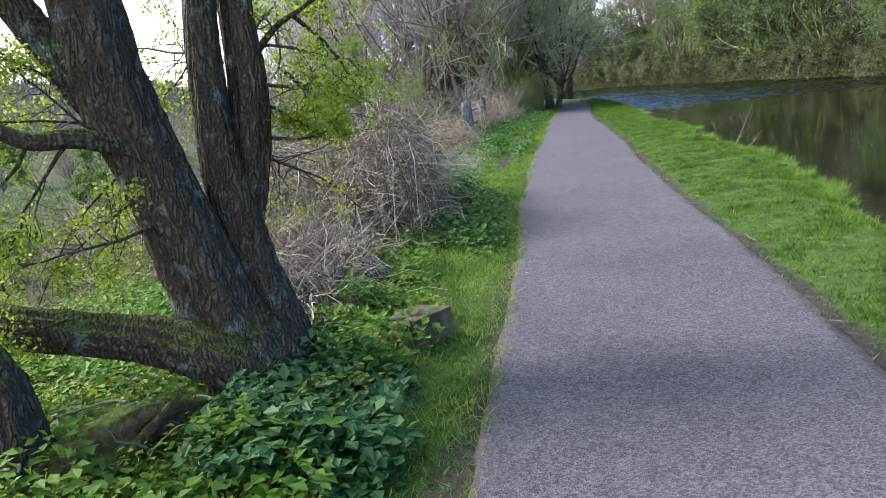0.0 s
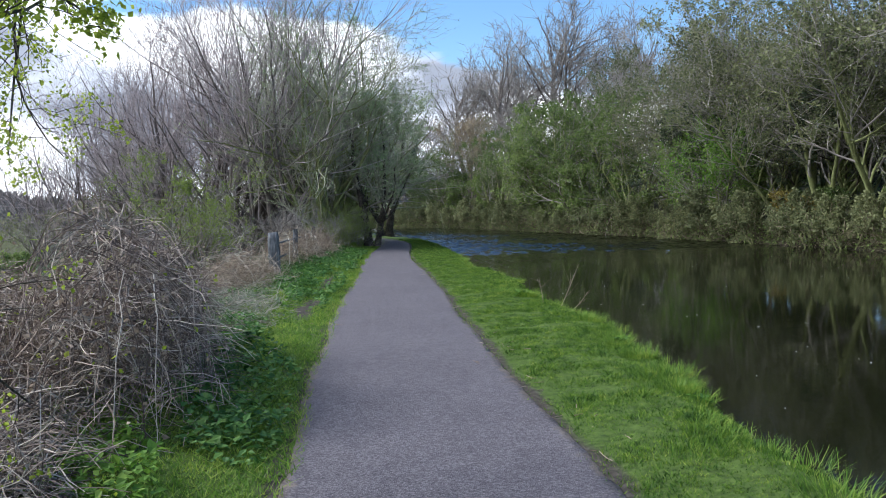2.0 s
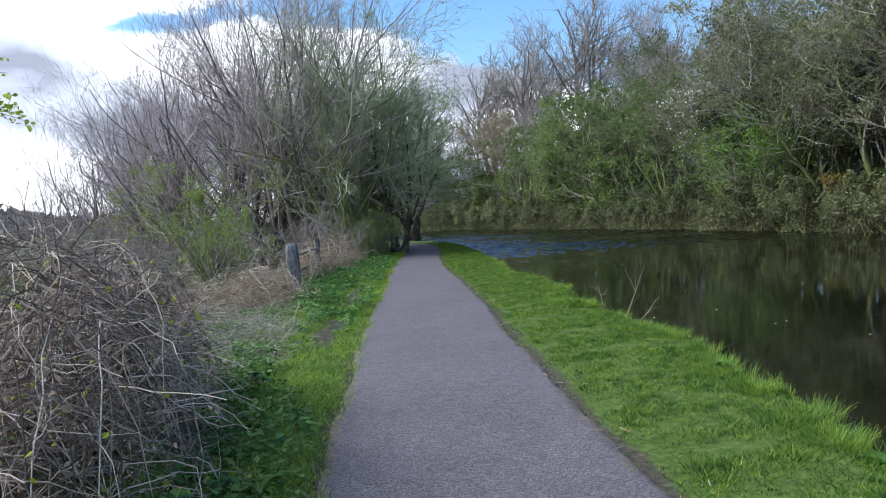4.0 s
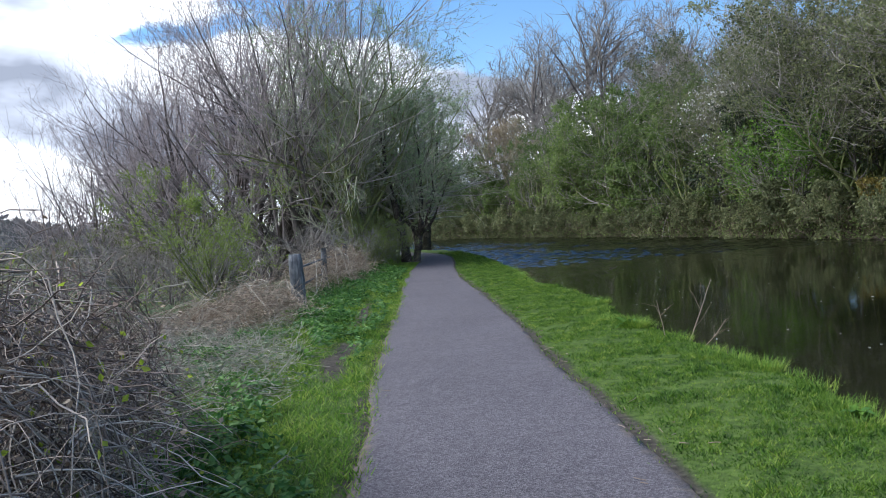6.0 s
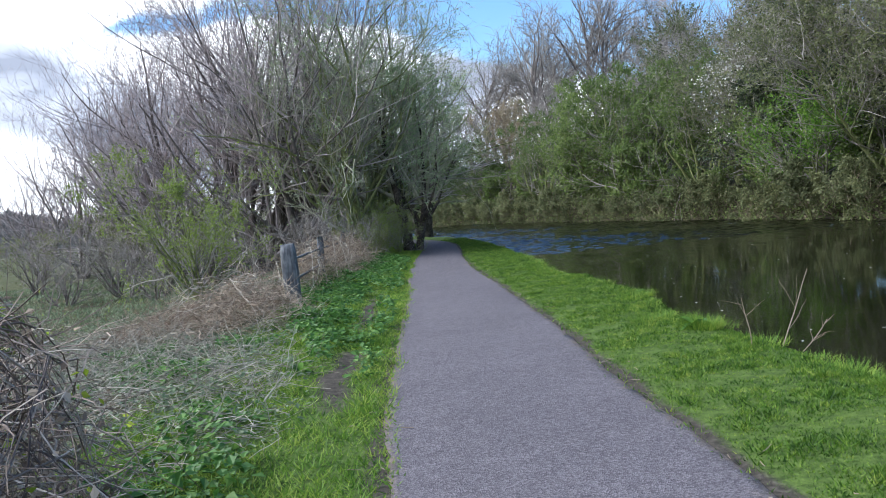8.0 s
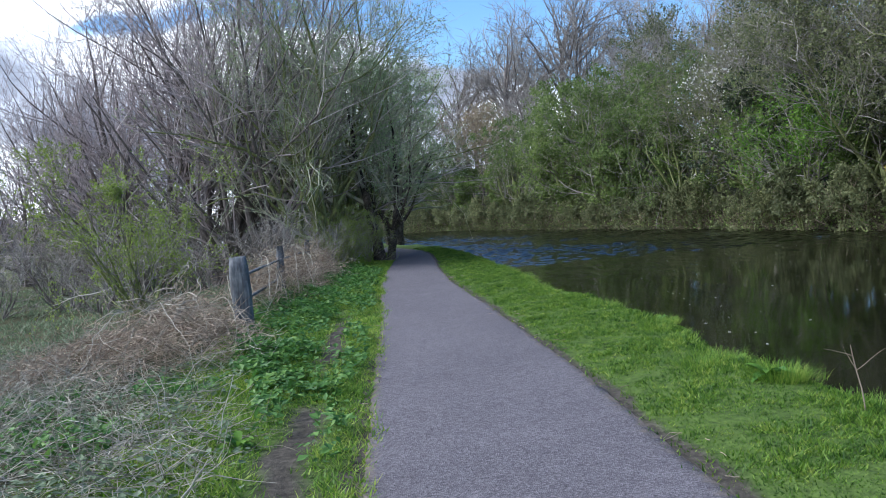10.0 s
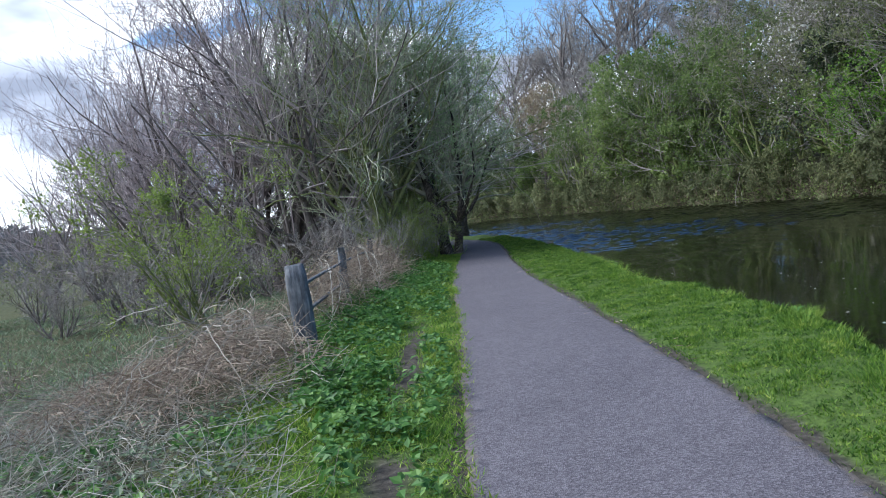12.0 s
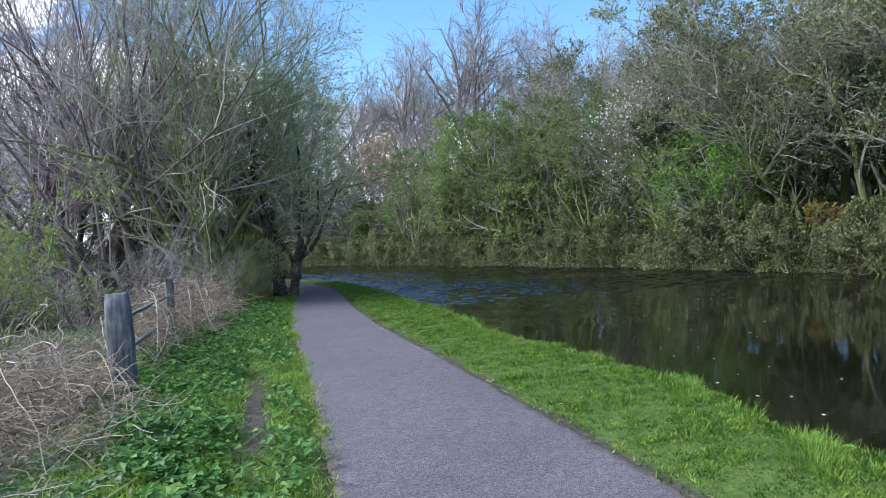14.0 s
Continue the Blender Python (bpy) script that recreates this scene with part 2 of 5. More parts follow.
def ridged_bark():
    """Deeply furrowed bark in long plates, with moss on what faces up and a little pale lichen."""
    m = bpy.data.materials.new("furrowed_bark")
    m.use_nodes = True
    h = Graph(m.node_tree)
    pos = h.node("ShaderNodeTexCoord").outputs["Object"]
    st = h.node("ShaderNodeVectorMath", operation="MULTIPLY")
    st.inputs[1].default_value = (1, 1, 0.12)
    wob = h.node("ShaderNodeVectorMath", operation="ADD")
    n0 = h.node("ShaderNodeTexNoise")
    n0.inputs["Scale"].default_value = 7
    shift = h.node("ShaderNodeVectorMath", operation="SCALE")
    shift.inputs["Scale"].default_value = 0.09
    h.link(pos, n0.inputs["Vector"])
    h.link(n0.outputs["Color"], shift.inputs[0])
    h.link(pos, wob.inputs[0])
    h.link(shift.outputs[0], wob.inputs[1])
    h.link(wob.outputs[0], st.inputs[0])
    v = h.node("ShaderNodeTexVoronoi", feature="DISTANCE_TO_EDGE")
    v.inputs["Scale"].default_value = 34
    h.link(st.outputs[0], v.inputs["Vector"])
    plate = h.span(v.outputs["Distance"], 0.0, 0.28)
    fine = h.noise(pos, 60, 5, 0.65)
    patch = h.noise(pos, 5, 5, 0.6)
    tone = h.math("ADD", h.math("MULTIPLY", plate, 0.2), h.math("MULTIPLY", fine, 0.75))
    c = h.ramp(tone, [(0.2, (0.025, 0.02, 0.015)), (0.5, (0.085, 0.068, 0.052)), (0.85, (0.22, 0.185, 0.145))])
    c = h.mix(h.span(h.math("ADD", patch, h.math("MULTIPLY", fine, 0.3)), 0.7, 0.84, 0.0, 0.6), c, (0.25, 0.29, 0.28))
    geo = h.node("ShaderNodeNewGeometry")
    up = h.node("ShaderNodeSeparateXYZ")
    h.link(geo.outputs["Normal"], up.inputs[0])
    grown_over = h.span(h.math("ADD", h.math("MULTIPLY", up.outputs["Z"], 0.55), h.math("MULTIPLY", patch, 0.8)), 0.62, 0.8, 0.0, 0.85)
    c = h.mix(grown_over, c, h.ramp(fine, [(0.35, (0.045, 0.06, 0.012)), (0.65, (0.17, 0.19, 0.035))]))
    p = h.node("ShaderNodeBsdfPrincipled")
    p.inputs["Roughness"].default_value = 0.9
    p.inputs["Specular IOR Level"].default_value = 0.25
    b = h.node("ShaderNodeBump")
    b.inputs["Distance"].default_value = 0.016
    h.link(h.math("ADD", plate, h.math("MULTIPLY", fine, 0.5)), b.inputs["Height"])
    h.link(b.outputs[0], p.inputs["Normal"])
    h.link(c, p.inputs["Base Color"])
    h.link(p.outputs[0], h.node("ShaderNodeOutputMaterial").inputs[0])
    return m


BARK_OLD = ridged_bark()


def ground_material():
    """Turf, bare earth and leaf litter, laid by what covers each stretch."""
    m = bpy.data.materials.new("earth_and_turf")
    m.use_nodes = True
    h = Graph(m.node_tree)
    pos = h.node("ShaderNodeTexCoord").outputs["Object"]
    a = h.node("ShaderNodeAttribute", attribute_name="bare")
    w = h.node("ShaderNodeAttribute", attribute_name="litter")
    n1, n2 = h.noise(pos, 14, 6, 0.65), h.noise(pos, 1.1, 5, 0.6)
    turf = h.mix(n2, h.ramp(n1, [(0.3, (0.03, 0.055, 0.012)), (0.7, (0.09, 0.15, 0.03))]), h.ramp(n1, [(0.3, (0.05, 0.08, 0.02)), (0.7, (0.14, 0.2, 0.045))]))
    earth = h.ramp(n1, [(0.3, (0.035, 0.03, 0.024)), (0.55, (0.075, 0.065, 0.053)), (0.75, (0.15, 0.135, 0.11))])
    litter = h.ramp(h.noise(pos, 5, 8, 0.7), [(0.3, (0.025, 0.027, 0.012)), (0.5, (0.06, 0.06, 0.03)), (0.7, (0.13, 0.115, 0.07))])
    c = h.mix(h.math("MULTIPLY", w.outputs["Fac"], 1.0, True), turf, litter)
    c = h.mix(h.span(h.math("ADD", a.outputs["Fac"], h.math("MULTIPLY", h.math("SUBTRACT", n2, 0.5), 0.6)), 0.3, 0.7), c, earth)
    p = h.node("ShaderNodeBsdfPrincipled")
    p.inputs["Roughness"].default_value = 0.95
    p.inputs["Specular IOR Level"].default_value = 0.15
    b = h.node("ShaderNodeBump")
    b.inputs["Distance"].default_value = 0.03
    h.link(n1, b.inputs["Height"])
    h.link(b.outputs[0], p.inputs["Normal"])
    h.link(c, p.inputs["Base Color"])
    h.link(p.outputs[0], h.node("ShaderNodeOutputMaterial").inputs[0])
    return m


def path_material():
    """Rolled fine gravel bound in tar, worn along the middle."""
    m = bpy.data.materials.new("fine_tarred_gravel")
    m.use_nodes = True
    h = Graph(m.node_tree)
    pos = h.node("ShaderNodeTexCoord").outputs["Object"]
    v = h.node("ShaderNodeTexVoronoi")
    v.inputs["Scale"].default_value = 105
    h.link(pos, v.inputs["Vector"])
    grit = h.node("ShaderNodeSeparateXYZ")
    h.link(v.outputs["Color"], grit.inputs[0])
    big, mid = h.noise(pos, 0.7, 4, 0.6), h.noise(pos, 9, 5, 0.6)
    fac = h.math("ADD", h.math("MULTIPLY", grit.outputs["X"], 0.6), h.math("ADD", h.math("MULTIPLY", mid, 0.3), h.math("MULTIPLY", big, 0.26)))
    c = h.ramp(fac, [(0.2, (0.048, 0.043, 0.048)), (0.5, (0.1, 0.09, 0.1)), (0.9, (0.205, 0.187, 0.202))])
    e = h.node("ShaderNodeAttribute", attribute_name="edge")
    c = h.mix(h.span(h.math("ADD", e.outputs["Fac"], h.math("MULTIPLY", h.math("SUBTRACT", mid, 0.5), 0.9)), 0.55, 1.0, 0.0, 0.8), c,
              h.ramp(mid, [(0.3, (0.07, 0.055, 0.042)), (0.7, (0.2, 0.16, 0.125))]))
    p = h.node("ShaderNodeBsdfPrincipled")
    p.inputs["Roughness"].default_value = 0.85
    p.inputs["Specular IOR Level"].default_value = 0.25
    b = h.node("ShaderNodeBump")
    b.inputs["Distance"].default_value = 0.006
    h.link(h.math("ADD", v.outputs["Distance"], h.math("MULTIPLY", mid, 0.8)), b.inputs["Height"])
    h.link(b.outputs[0], p.inputs["Normal"])
    h.link(c, p.inputs["Base Color"])
    h.link(p.outputs[0], h.node("ShaderNodeOutputMaterial").inputs[0])
    return m


def water_material():
    """Dark canal water: calm near the bank, ruffled by the wind across the bend."""
    m = bpy.data.materials.new("canal_water")
    m.use_nodes = True
    h = Graph(m.node_tree)
    pos = h.node("ShaderNodeTexCoord").outputs["Object"]
    st = h.node("ShaderNodeVectorMath", operation="MULTIPLY")
    st.inputs[1].default_value = (0.55, 1.0, 1.0)
    h.link(pos, st.inputs[0])
    waves = h.noise(st.outputs[0], 4.5, 3, 0.55, 0.4)
    swell = h.noise(st.outputs[0], 0.9, 2, 0.5, 0.3)
    height = h.math("ADD", h.math("MULTIPLY", waves, 0.0013), h.math("MULTIPLY", swell, 0.002))
    b = h.node("ShaderNodeBump")
    b.inputs["Distance"].default_value = 1.0
    b.inputs["Strength"].default_value = 1.0
    h.link(height, b.inputs["Height"])
    p = h.node("ShaderNodeBsdfPrincipled")
    p.inputs["Base Color"].default_value = (0.006, 0.007, 0.003, 1)
    p.inputs["Roughness"].default_value = 0.05
    p.inputs["IOR"].default_value = 1.33
    p.inputs["Specular IOR Level"].default_value = 0.4
    h.link(b.outputs[0], p.inputs["Normal"])
    h.link(p.outputs[0], h.node("ShaderNodeOutputMaterial").inputs[0])
    return m


GROUND, GRAVEL, WATER = ground_material(), path_material(), water_material()


# ---- mesh helpers ----
def mesh_from(name, verts, faces, mat, smooth=False):
    """A mesh from an array of places and an array of triangles or quads."""
    verts, faces = np.asarray(verts, np.float32).reshape(-1, 3), np.asarray(faces, np.int32)
    k = faces.shape[1]
    me = bpy.data.meshes.new(name)
    me.vertices.add(len(verts))
    me.vertices.foreach_set("co", verts.ravel())
    me.loops.add(faces.size)
    me.loops.foreach_set("vertex_index", faces.ravel())
    me.polygons.add(len(faces))
    me.polygons.foreach_set("loop_start", np.arange(0, faces.size, k, dtype=np.int32))
    me.polygons.foreach_set("loop_total", np.full(len(faces), k, np.int32))
    me.polygons.foreach_set("use_smooth", np.full(len(faces), smooth, bool))
    me.materials.append(mat)
    me.update(calc_edges=True)
    return me


def part(name, me, parent, label=""):
    ob = new(name, me)
    ob.parent = parent
    return tagged(ob, label)


def thing(name, place, label, category, group="", turn=0.0, kind=""):
    ob = new(name)
    ob.empty_display_size = 0.2
    ob.matrix_basis = pose(*place, 0, 0, turn)
    return tagged(ob, label, category, group, kind)


def unit(v):
    return v / np.maximum(np.linalg.norm(v, axis=-1, keepdims=True), 1e-9)


def tube_arrays(paths, radii, sides):
    """Tubes along many paths of equally many points: (n, k, 3) places and (n, k) radii."""
    n, k, _ = paths.shape
    t = unit(np.gradient(paths, axis=1))
    ref = np.where(np.abs(t[..., 2:3]) > 0.9, np.array([1.0, 0, 0]), np.array([0, 0, 1.0]))
    u = unit(np.cross(t, ref))
    v = np.cross(t, u)
    a = np.arange(sides) / sides * 2 * np.pi
    ring = np.cos(a)[:, None] * u[:, :, None, :] + np.sin(a)[:, None] * v[:, :, None, :]
    verts = paths[:, :, None, :] + ring * radii[:, :, None, None]
    base = (np.arange(n) * k * sides)[:, None, None]
    j, s = np.arange(k - 1)[:, None] * sides, np.arange(sides)
    s2 = (s + 1) % sides
    quad = np.stack([j + s, j + s2, j + sides + s2, j + sides + s], -1)
    return verts.reshape(-1, 3), (base[..., None] + quad[None]).reshape(-1, 4)


def joined(chunks):
    verts, faces, off = [], [], 0
    for v, f in chunks:
        verts.append(v)
        faces.append(f + off)
        off += len(v)
    return np.concatenate(verts), np.concatenate(faces)


def grown(rng, starts, dirs, lengths, k, wander, up):
    """Wandering paths from the given starts."""
    n = len(starts)
    out = np.empty((n, k, 3))
    p, d = starts.copy(), unit(dirs)
    step = (lengths / (k - 1))[:, None]
    out[:, 0] = p
    for i in range(1, k):
        d = unit(d + rng.normal(0, wander, (n, 3)) + np.array([0, 0, up]))
        p = p + d * step
        out[:, i] = p
    return out


def offshoots(rng, paths, radii, count, low, angle, ratio, k, wander, up, shrink=0.55, thin=0.003, outward=0.8, taper=0.7):
    """Side shoots of the given paths."""
    n, kk, _ = paths.shape
    who = rng.integers(0, n, count)
    at = low + (1 - low) * rng.random(count) ** outward
    f = at * (kk - 1)
    i = np.minimum(f.astype(int), kk - 2)
    w = (f - i)[:, None]
    start = paths[who, i] * (1 - w) + paths[who, i + 1] * w
    tang = unit(paths[who, i + 1] - paths[who, i])
    perp = unit(np.cross(tang, rng.normal(0, 1, (count, 3))))
    a = np.radians(rng.normal(angle, angle * 0.25, count))[:, None]
    size = np.linalg.norm(paths[who, -1] - paths[who, 0], axis=1)
    length = size * ratio * (1.15 - taper * at) * rng.uniform(0.6, 1.3, count)
    new_paths = grown(rng, start, np.cos(a) * tang + np.sin(a) * perp, length, k, wander, up)
    r0 = np.maximum((radii[who, i] * (1 - w[:, 0]) + radii[who, i + 1] * w[:, 0]) * shrink, thin)
    return new_paths, r0[:, None] * np.linspace(1, 0.3, k)[None]


def leaf_arrays(rng, centres, size, droop=0.0, slim=0.6):
    """A folded four-cornered leaf at each centre."""
    n = len(centres)
    d = unit(rng.normal(0, 1, (n, 3)) + np.array([0, 0, -droop]))
    s = unit(np.cross(d, rng.normal(0, 1, (n, 3))))
    nrm = np.cross(d, s)
    ln = size * rng.uniform(0.6, 1.4, (n, 1))
    mid = centres + d * ln * 0.45
    v = np.stack([centres, mid + s * ln * slim * 0.5 + nrm * ln * 0.08, centres + d * ln, mid - s * ln * slim * 0.5 + nrm * ln * 0.08], 1)
    f = np.arange(n * 4).reshape(n, 4)
    return v.reshape(-1, 3), f


def along(rng, paths, count, low=0.15, jitter=0.05):
    n, k, _ = paths.shape
    who = rng.integers(0, n, count)
    f = (low + (1 - low) * rng.random(count)) * (k - 1)
    i = np.minimum(f.astype(int), k - 2)
    w = (f - i)[:, None]
    return paths[who, i] * (1 - w) + paths[who, i + 1] * w + rng.normal(0, jitter, (count, 3))


def make_tree(name, label, category, seed, height, stems=3, spread=0.3, bark=None, twig=None, leaf=None, leaves=0, leaf_size=0.14,
              limbs=40, twigs=900, sprays=2200, droop=0.0, r0=0.12, limb_angle=45, group="", crown_low=0.3, thin=0.006, blossom=0, lean=(0, 0),
              limb_up=0.1, slim=0.6, stem_ratio=0.8, fine=2, big=9, bend=0.09, spray_angle=35, reach=0.5, twig_up=0.06, limb_min=0.012, twig_ratio=0.6, limb_wander=0.13):
    """A tree or shrub: tapered stems, limbs, twigs and a crown of single leaves."""
    rng = np.random.default_rng(seed)
    root = thing(name, (0, 0, 0), label, category, group)
    a = rng.random(stems) * 6.283 + np.arange(stems) * 6.283 / stems
    dirs = np.stack([np.cos(a) * spread + lean[0], np.sin(a) * spread + lean[1], np.ones(stems)], 1)
    starts = np.stack([np.cos(a) * r0 * 0.9 * (stems > 1), np.sin(a) * r0 * 0.9 * (stems > 1), np.full(stems, -0.15)], 1)
    stem = grown(rng, starts, dirs, height * stem_ratio * rng.uniform(0.8, 1.1, stems), 12, bend, 0.06)
    rs = r0 * rng.uniform(0.7, 1.1, stems)[:, None] * (np.linspace(1, 0.06, 12) ** 0.95)[None]
    rs[:, 0] *= 1.35
    for i in range(stems):
        v, f = tube_arrays(stem[i:i + 1], rs[i:i + 1], 7)
        part("trunk", mesh_from("trunk", v, f, bark, True), root)
    limb, rl = offshoots(rng, stem, rs, limbs, crown_low, limb_angle, reach, 7, limb_wander, limb_up, 0.6, limb_min)
    size = np.argsort(-np.linalg.norm(limb[:, -1] - limb[:, 0], axis=1))
    for i in size[:big]:
        v, f = tube_arrays(limb[i:i + 1], rl[i:i + 1], 6)
        part("limb", mesh_from("limb", v, f, bark, True), root)
    rest = size[big:]
    tw, rt = offshoots(rng, limb, rl, twigs, 0.12, 42, twig_ratio, fine + 2, 0.16, twig_up - droop * 0.35, 0.6, thin, 0.55, 0.5)
    lead = grown(rng, stem[:, -1].repeat(6, 0), np.repeat(dirs, 6, 0) + rng.normal(0, .4, (stems * 6, 3)), np.full(stems * 6, height * 0.13), fine + 2, 0.1, 0.05)
    t2, r2 = offshoots(rng, np.concatenate([tw, lead]), np.concatenate([rt, np.full((stems * 6, fine + 2), thin)]), sprays, 0.1, spray_angle, 0.75, fine, 0.16, 0.05 - droop, 0.7, thin * 0.8, 0.6, 0.5)
    v, f = joined([tube_arrays(limb[rest], rl[rest], 4), tube_arrays(tw, rt, 3), tube_arrays(t2, r2, 3)])
    tagged(part("branchwork", mesh_from("branchwork", v, f, twig), root), kind="stuff")
    if leaves:
        c = np.concatenate([along(rng, t2, int(leaves * 0.75), 0.1, leaf_size * 0.5), along(rng, tw, leaves - int(leaves * 0.75), 0.2, leaf_size)])
        v, f = leaf_arrays(rng, c, leaf_size, droop * 3, slim)
        part("crown", mesh_from("crown", v, f, leaf), root)
    if blossom:
        v, f = leaf_arrays(rng, along(rng, t2, blossom, 0.2, 0.08), 0.095, 0, 0.9)
        part("blossom", mesh_from("blossom", v, f, BLOSSOM), root, "clusters of white blossom")
    return root


def set_down(ob, x, y, z, turn=0.0, size=1.0, tall=None):
    return Matrix.LocRotScale((x, y, z), Euler((0, 0, radians(turn))), (size, size, tall or size))


# ---- the lie of the land ----
MID_Y = [-60, -30, -5, 0, 3.5, 5.2, 8, 10.6, 12, 15.3, 18.4, 21, 23.7, 26, 28.3, 33.5, 37, 41, 44]
MID_X = [-9, -4.2, -0.4, 0.45, 1.07, 1.36, 1.78, 2.1, 2.35, 2.83, 3.4, 3.83, 4.28, 4.62, 4.96, 5.95, 6.75, 7.5, 7.8]
BEND = [(7.8, 44), (7.6, 48), (6.3, 54), (3.5, 61), (-1, 70), (-5, 84), (-7, 110)]
MIDDLE = np.array(list(zip(MID_X, MID_Y)) + BEND[1:], float)
SHORE = np.array([(-3, -60), (2.6, -30), (3.6, -5), (3.85, 0), (4.1, 5), (4.45, 7.7), (5.1, 9.9), (5.65, 12), (6.05, 14.9), (6.2, 17.6), (6.75, 19.5), (7.15, 21.5),
                  (7.3, 25.5), (8.1, 29.5), (9.4, 37.4), (10.0, 43), (10.2, 50), (9, 57), (6, 64), (1.5, 73), (-2, 84), (-4, 100), (-4, 125)], float)
FAR = np.array([(9, 125), (9, 105), (11, 95), (15, 87), (19, 79), (21.5, 67), (23, 56), (23.8, 46), (24, 32), (24, 10), (22, -30), (17, -60)], float)
CANAL = np.concatenate([SHORE, FAR])
LEVEL = -0.25


def from_line(p, line):
    """Distance of places (n, 2) from a polyline."""
    best = np.full(len(p), 1e9)
    for a, b in zip(line[:-1], line[1:]):
        d = b - a
        t = np.clip(((p - a) @ d) / (d @ d), 0, 1)
        best = np.minimum(best, np.linalg.norm(p - a - t[:, None] * d, axis=1))
    return best


def inside(p, poly):
    hit = np.zeros(len(p), bool)
    for a, b in zip(poly, np.roll(poly, -1, 0)):
        cross = (a[1] > p[:, 1]) != (b[1] > p[:, 1])
        x = a[0] + (p[:, 1] - a[1]) / (b[1] - a[1] + 1e-12) * (b[0] - a[0])
        hit ^= cross & (p[:, 0] < x)
    return hit


def half_width(y):
    return np.interp(y, [0, 18, 21, 26, 33, 38, 60], [1.0, 0.99, 0.93, 0.84, 0.74, 0.68, 0.7])


def smooth(a, b, x):
    t = np.clip((x - a) / (b - a), 0, 1)
    return t * t * (3 - 2 * t)


def rough_noise(p, scale, seed):
    """Smooth noise from a few crossed waves, -1 to 1."""
    rng = np.random.default_rng(seed)
    out = np.zeros(len(p))
    for o in range(5):
        a, ph, s = rng.random(3) * 6.283, rng.random(3) * 6.283, scale * 1.7 ** o
        for i in range(3):
            out += np.sin((p[:, 0] * np.cos(a[i]) + p[:, 1] * np.sin(a[i])) * s + ph[i]) * 0.6 ** o / 3
    return out / 1.6


def left_of_path(p):
    """Metres to the left of the path's middle (negative to its right), for the straight stretch."""
    return np.interp(p[:, 1], MIDDLE[:19, 1], MIDDLE[:19, 0]) - p[:, 0]


def land(p):
    """Height of the ground at places (n, 2), with distances to path and shore."""
    shore = np.where(inside(p, CANAL), -1, 1) * from_line(p, np.concatenate([CANAL, CANAL[:1]])) + 0.14 * rough_noise(p, 1.9, 3)
    path = from_line(p, MIDDLE)
    far_side = from_line(p, FAR) < from_line(p, SHORE)
    near = np.where(shore > 0, LEVEL - 0.03 + 0.29 * smooth(-0.05, 0.55, shore), LEVEL - 0.03 - 0.9 * smooth(0, 1.5, -shore))
    rough = rough_noise(p, 1.3, 5)
    off = smooth(0.9, 1.6, path - half_width(p[:, 1]) + 0.9)
    near = near + np.where(shore > 0, off * (0.03 + 0.035 * rough + 0.022 * rough_noise(p, 4.2, 6)) * smooth(0, 0.6, shore), 0)
    left = left_of_path(p)
    fall = smooth(2.9, 10, left) * -0.85 - smooth(12, 60, left) * 1.3
    fall = fall * np.where(p[:, 1] < 60, 1, smooth(90, 60, p[:, 1]))
    lumps = smooth(2.5, 5, left) * (0.12 * rough_noise(p, 0.7, 8))
    near = near + np.where(shore > 0, fall + lumps, 0)
    bank = LEVEL - 0.03 + 0.75 * smooth(0, 1.3, shore) + 0.24 * np.clip(shore - 1, 0, 28) + 0.15 * rough + 3 * smooth(20, 80, shore)
    z = np.where(far_side & (shore > 0), bank, near)
    return z, path - half_width(p[:, 1]), shore, far_side, left


def height(x, y):
    return float(land(np.array([[x, y]], float))[0][0])


def heights(x, y):
    return land(np.stack([x, y], 1))[0]


def build_ground():
    far_steps = np.array([1.6, 4, 9, 20, 45, 100, 220, 480, 1000, 2200])
    xs = np.concatenate([-34 - far_steps[::-1], np.arange(-34, -6, 1.0), np.arange(-6, 9, 0.15), np.arange(9, 30, 0.6), np.arange(30, 70, 2.0), 70 + far_steps])
    ys = np.concatenate([-30 - far_steps[::-1], np.arange(-30, 1, 1.0), np.arange(1, 46, 0.2), np.arange(46, 120, 1.2), 120 + far_steps])
    gx, gy = np.meshgrid(xs, ys)
    p = np.stack([gx.ravel(), gy.ravel()], 1)
    z, path, shore, far_side, left = land(p)
    nx = len(xs)
    i = (np.arange(len(ys) - 1)[:, None] * nx + np.arange(nx - 1)[None]).ravel()
    f = np.stack([i, i + 1, i + nx + 1, i + nx], 1)
    me = mesh_from("ground", np.column_stack([p, z]), f, GROUND, True)
    worn = rough_noise(p, 1.6, 11)
    bare = 0.85 * (1 - smooth(0.0, 0.28, path + 0.08 * rough_noise(p, 3.1, 12)))
    track = np.exp(-((left - 1.55 + 0.12 * rough_noise(p, 2.4, 19)) / 0.22) ** 2) * smooth(13.5, 15.5, p[:, 1]) * smooth(27, 22, p[:, 1]) * np.clip(worn * 0.9 + 1.1, 0, 1)
    bare = np.maximum(np.maximum(bare, track * 0.8), (1 - smooth(0, 0.3, shore)) * 0.7)
    litter = np.maximum(smooth(2.4, 3.6, left) * (1 - 0.2 * smooth(9, 25, left)), far_side * 1.0)
    for key, val in (("bare", bare), ("litter", litter)):
        at = me.attributes.new(key, "FLOAT", "POINT")
        at.data.foreach_set("value", val.astype(np.float32))
    tagged(new("ground", me), "green canal bank with worn earth sloping to a rough meadow", "ground", kind="structure")


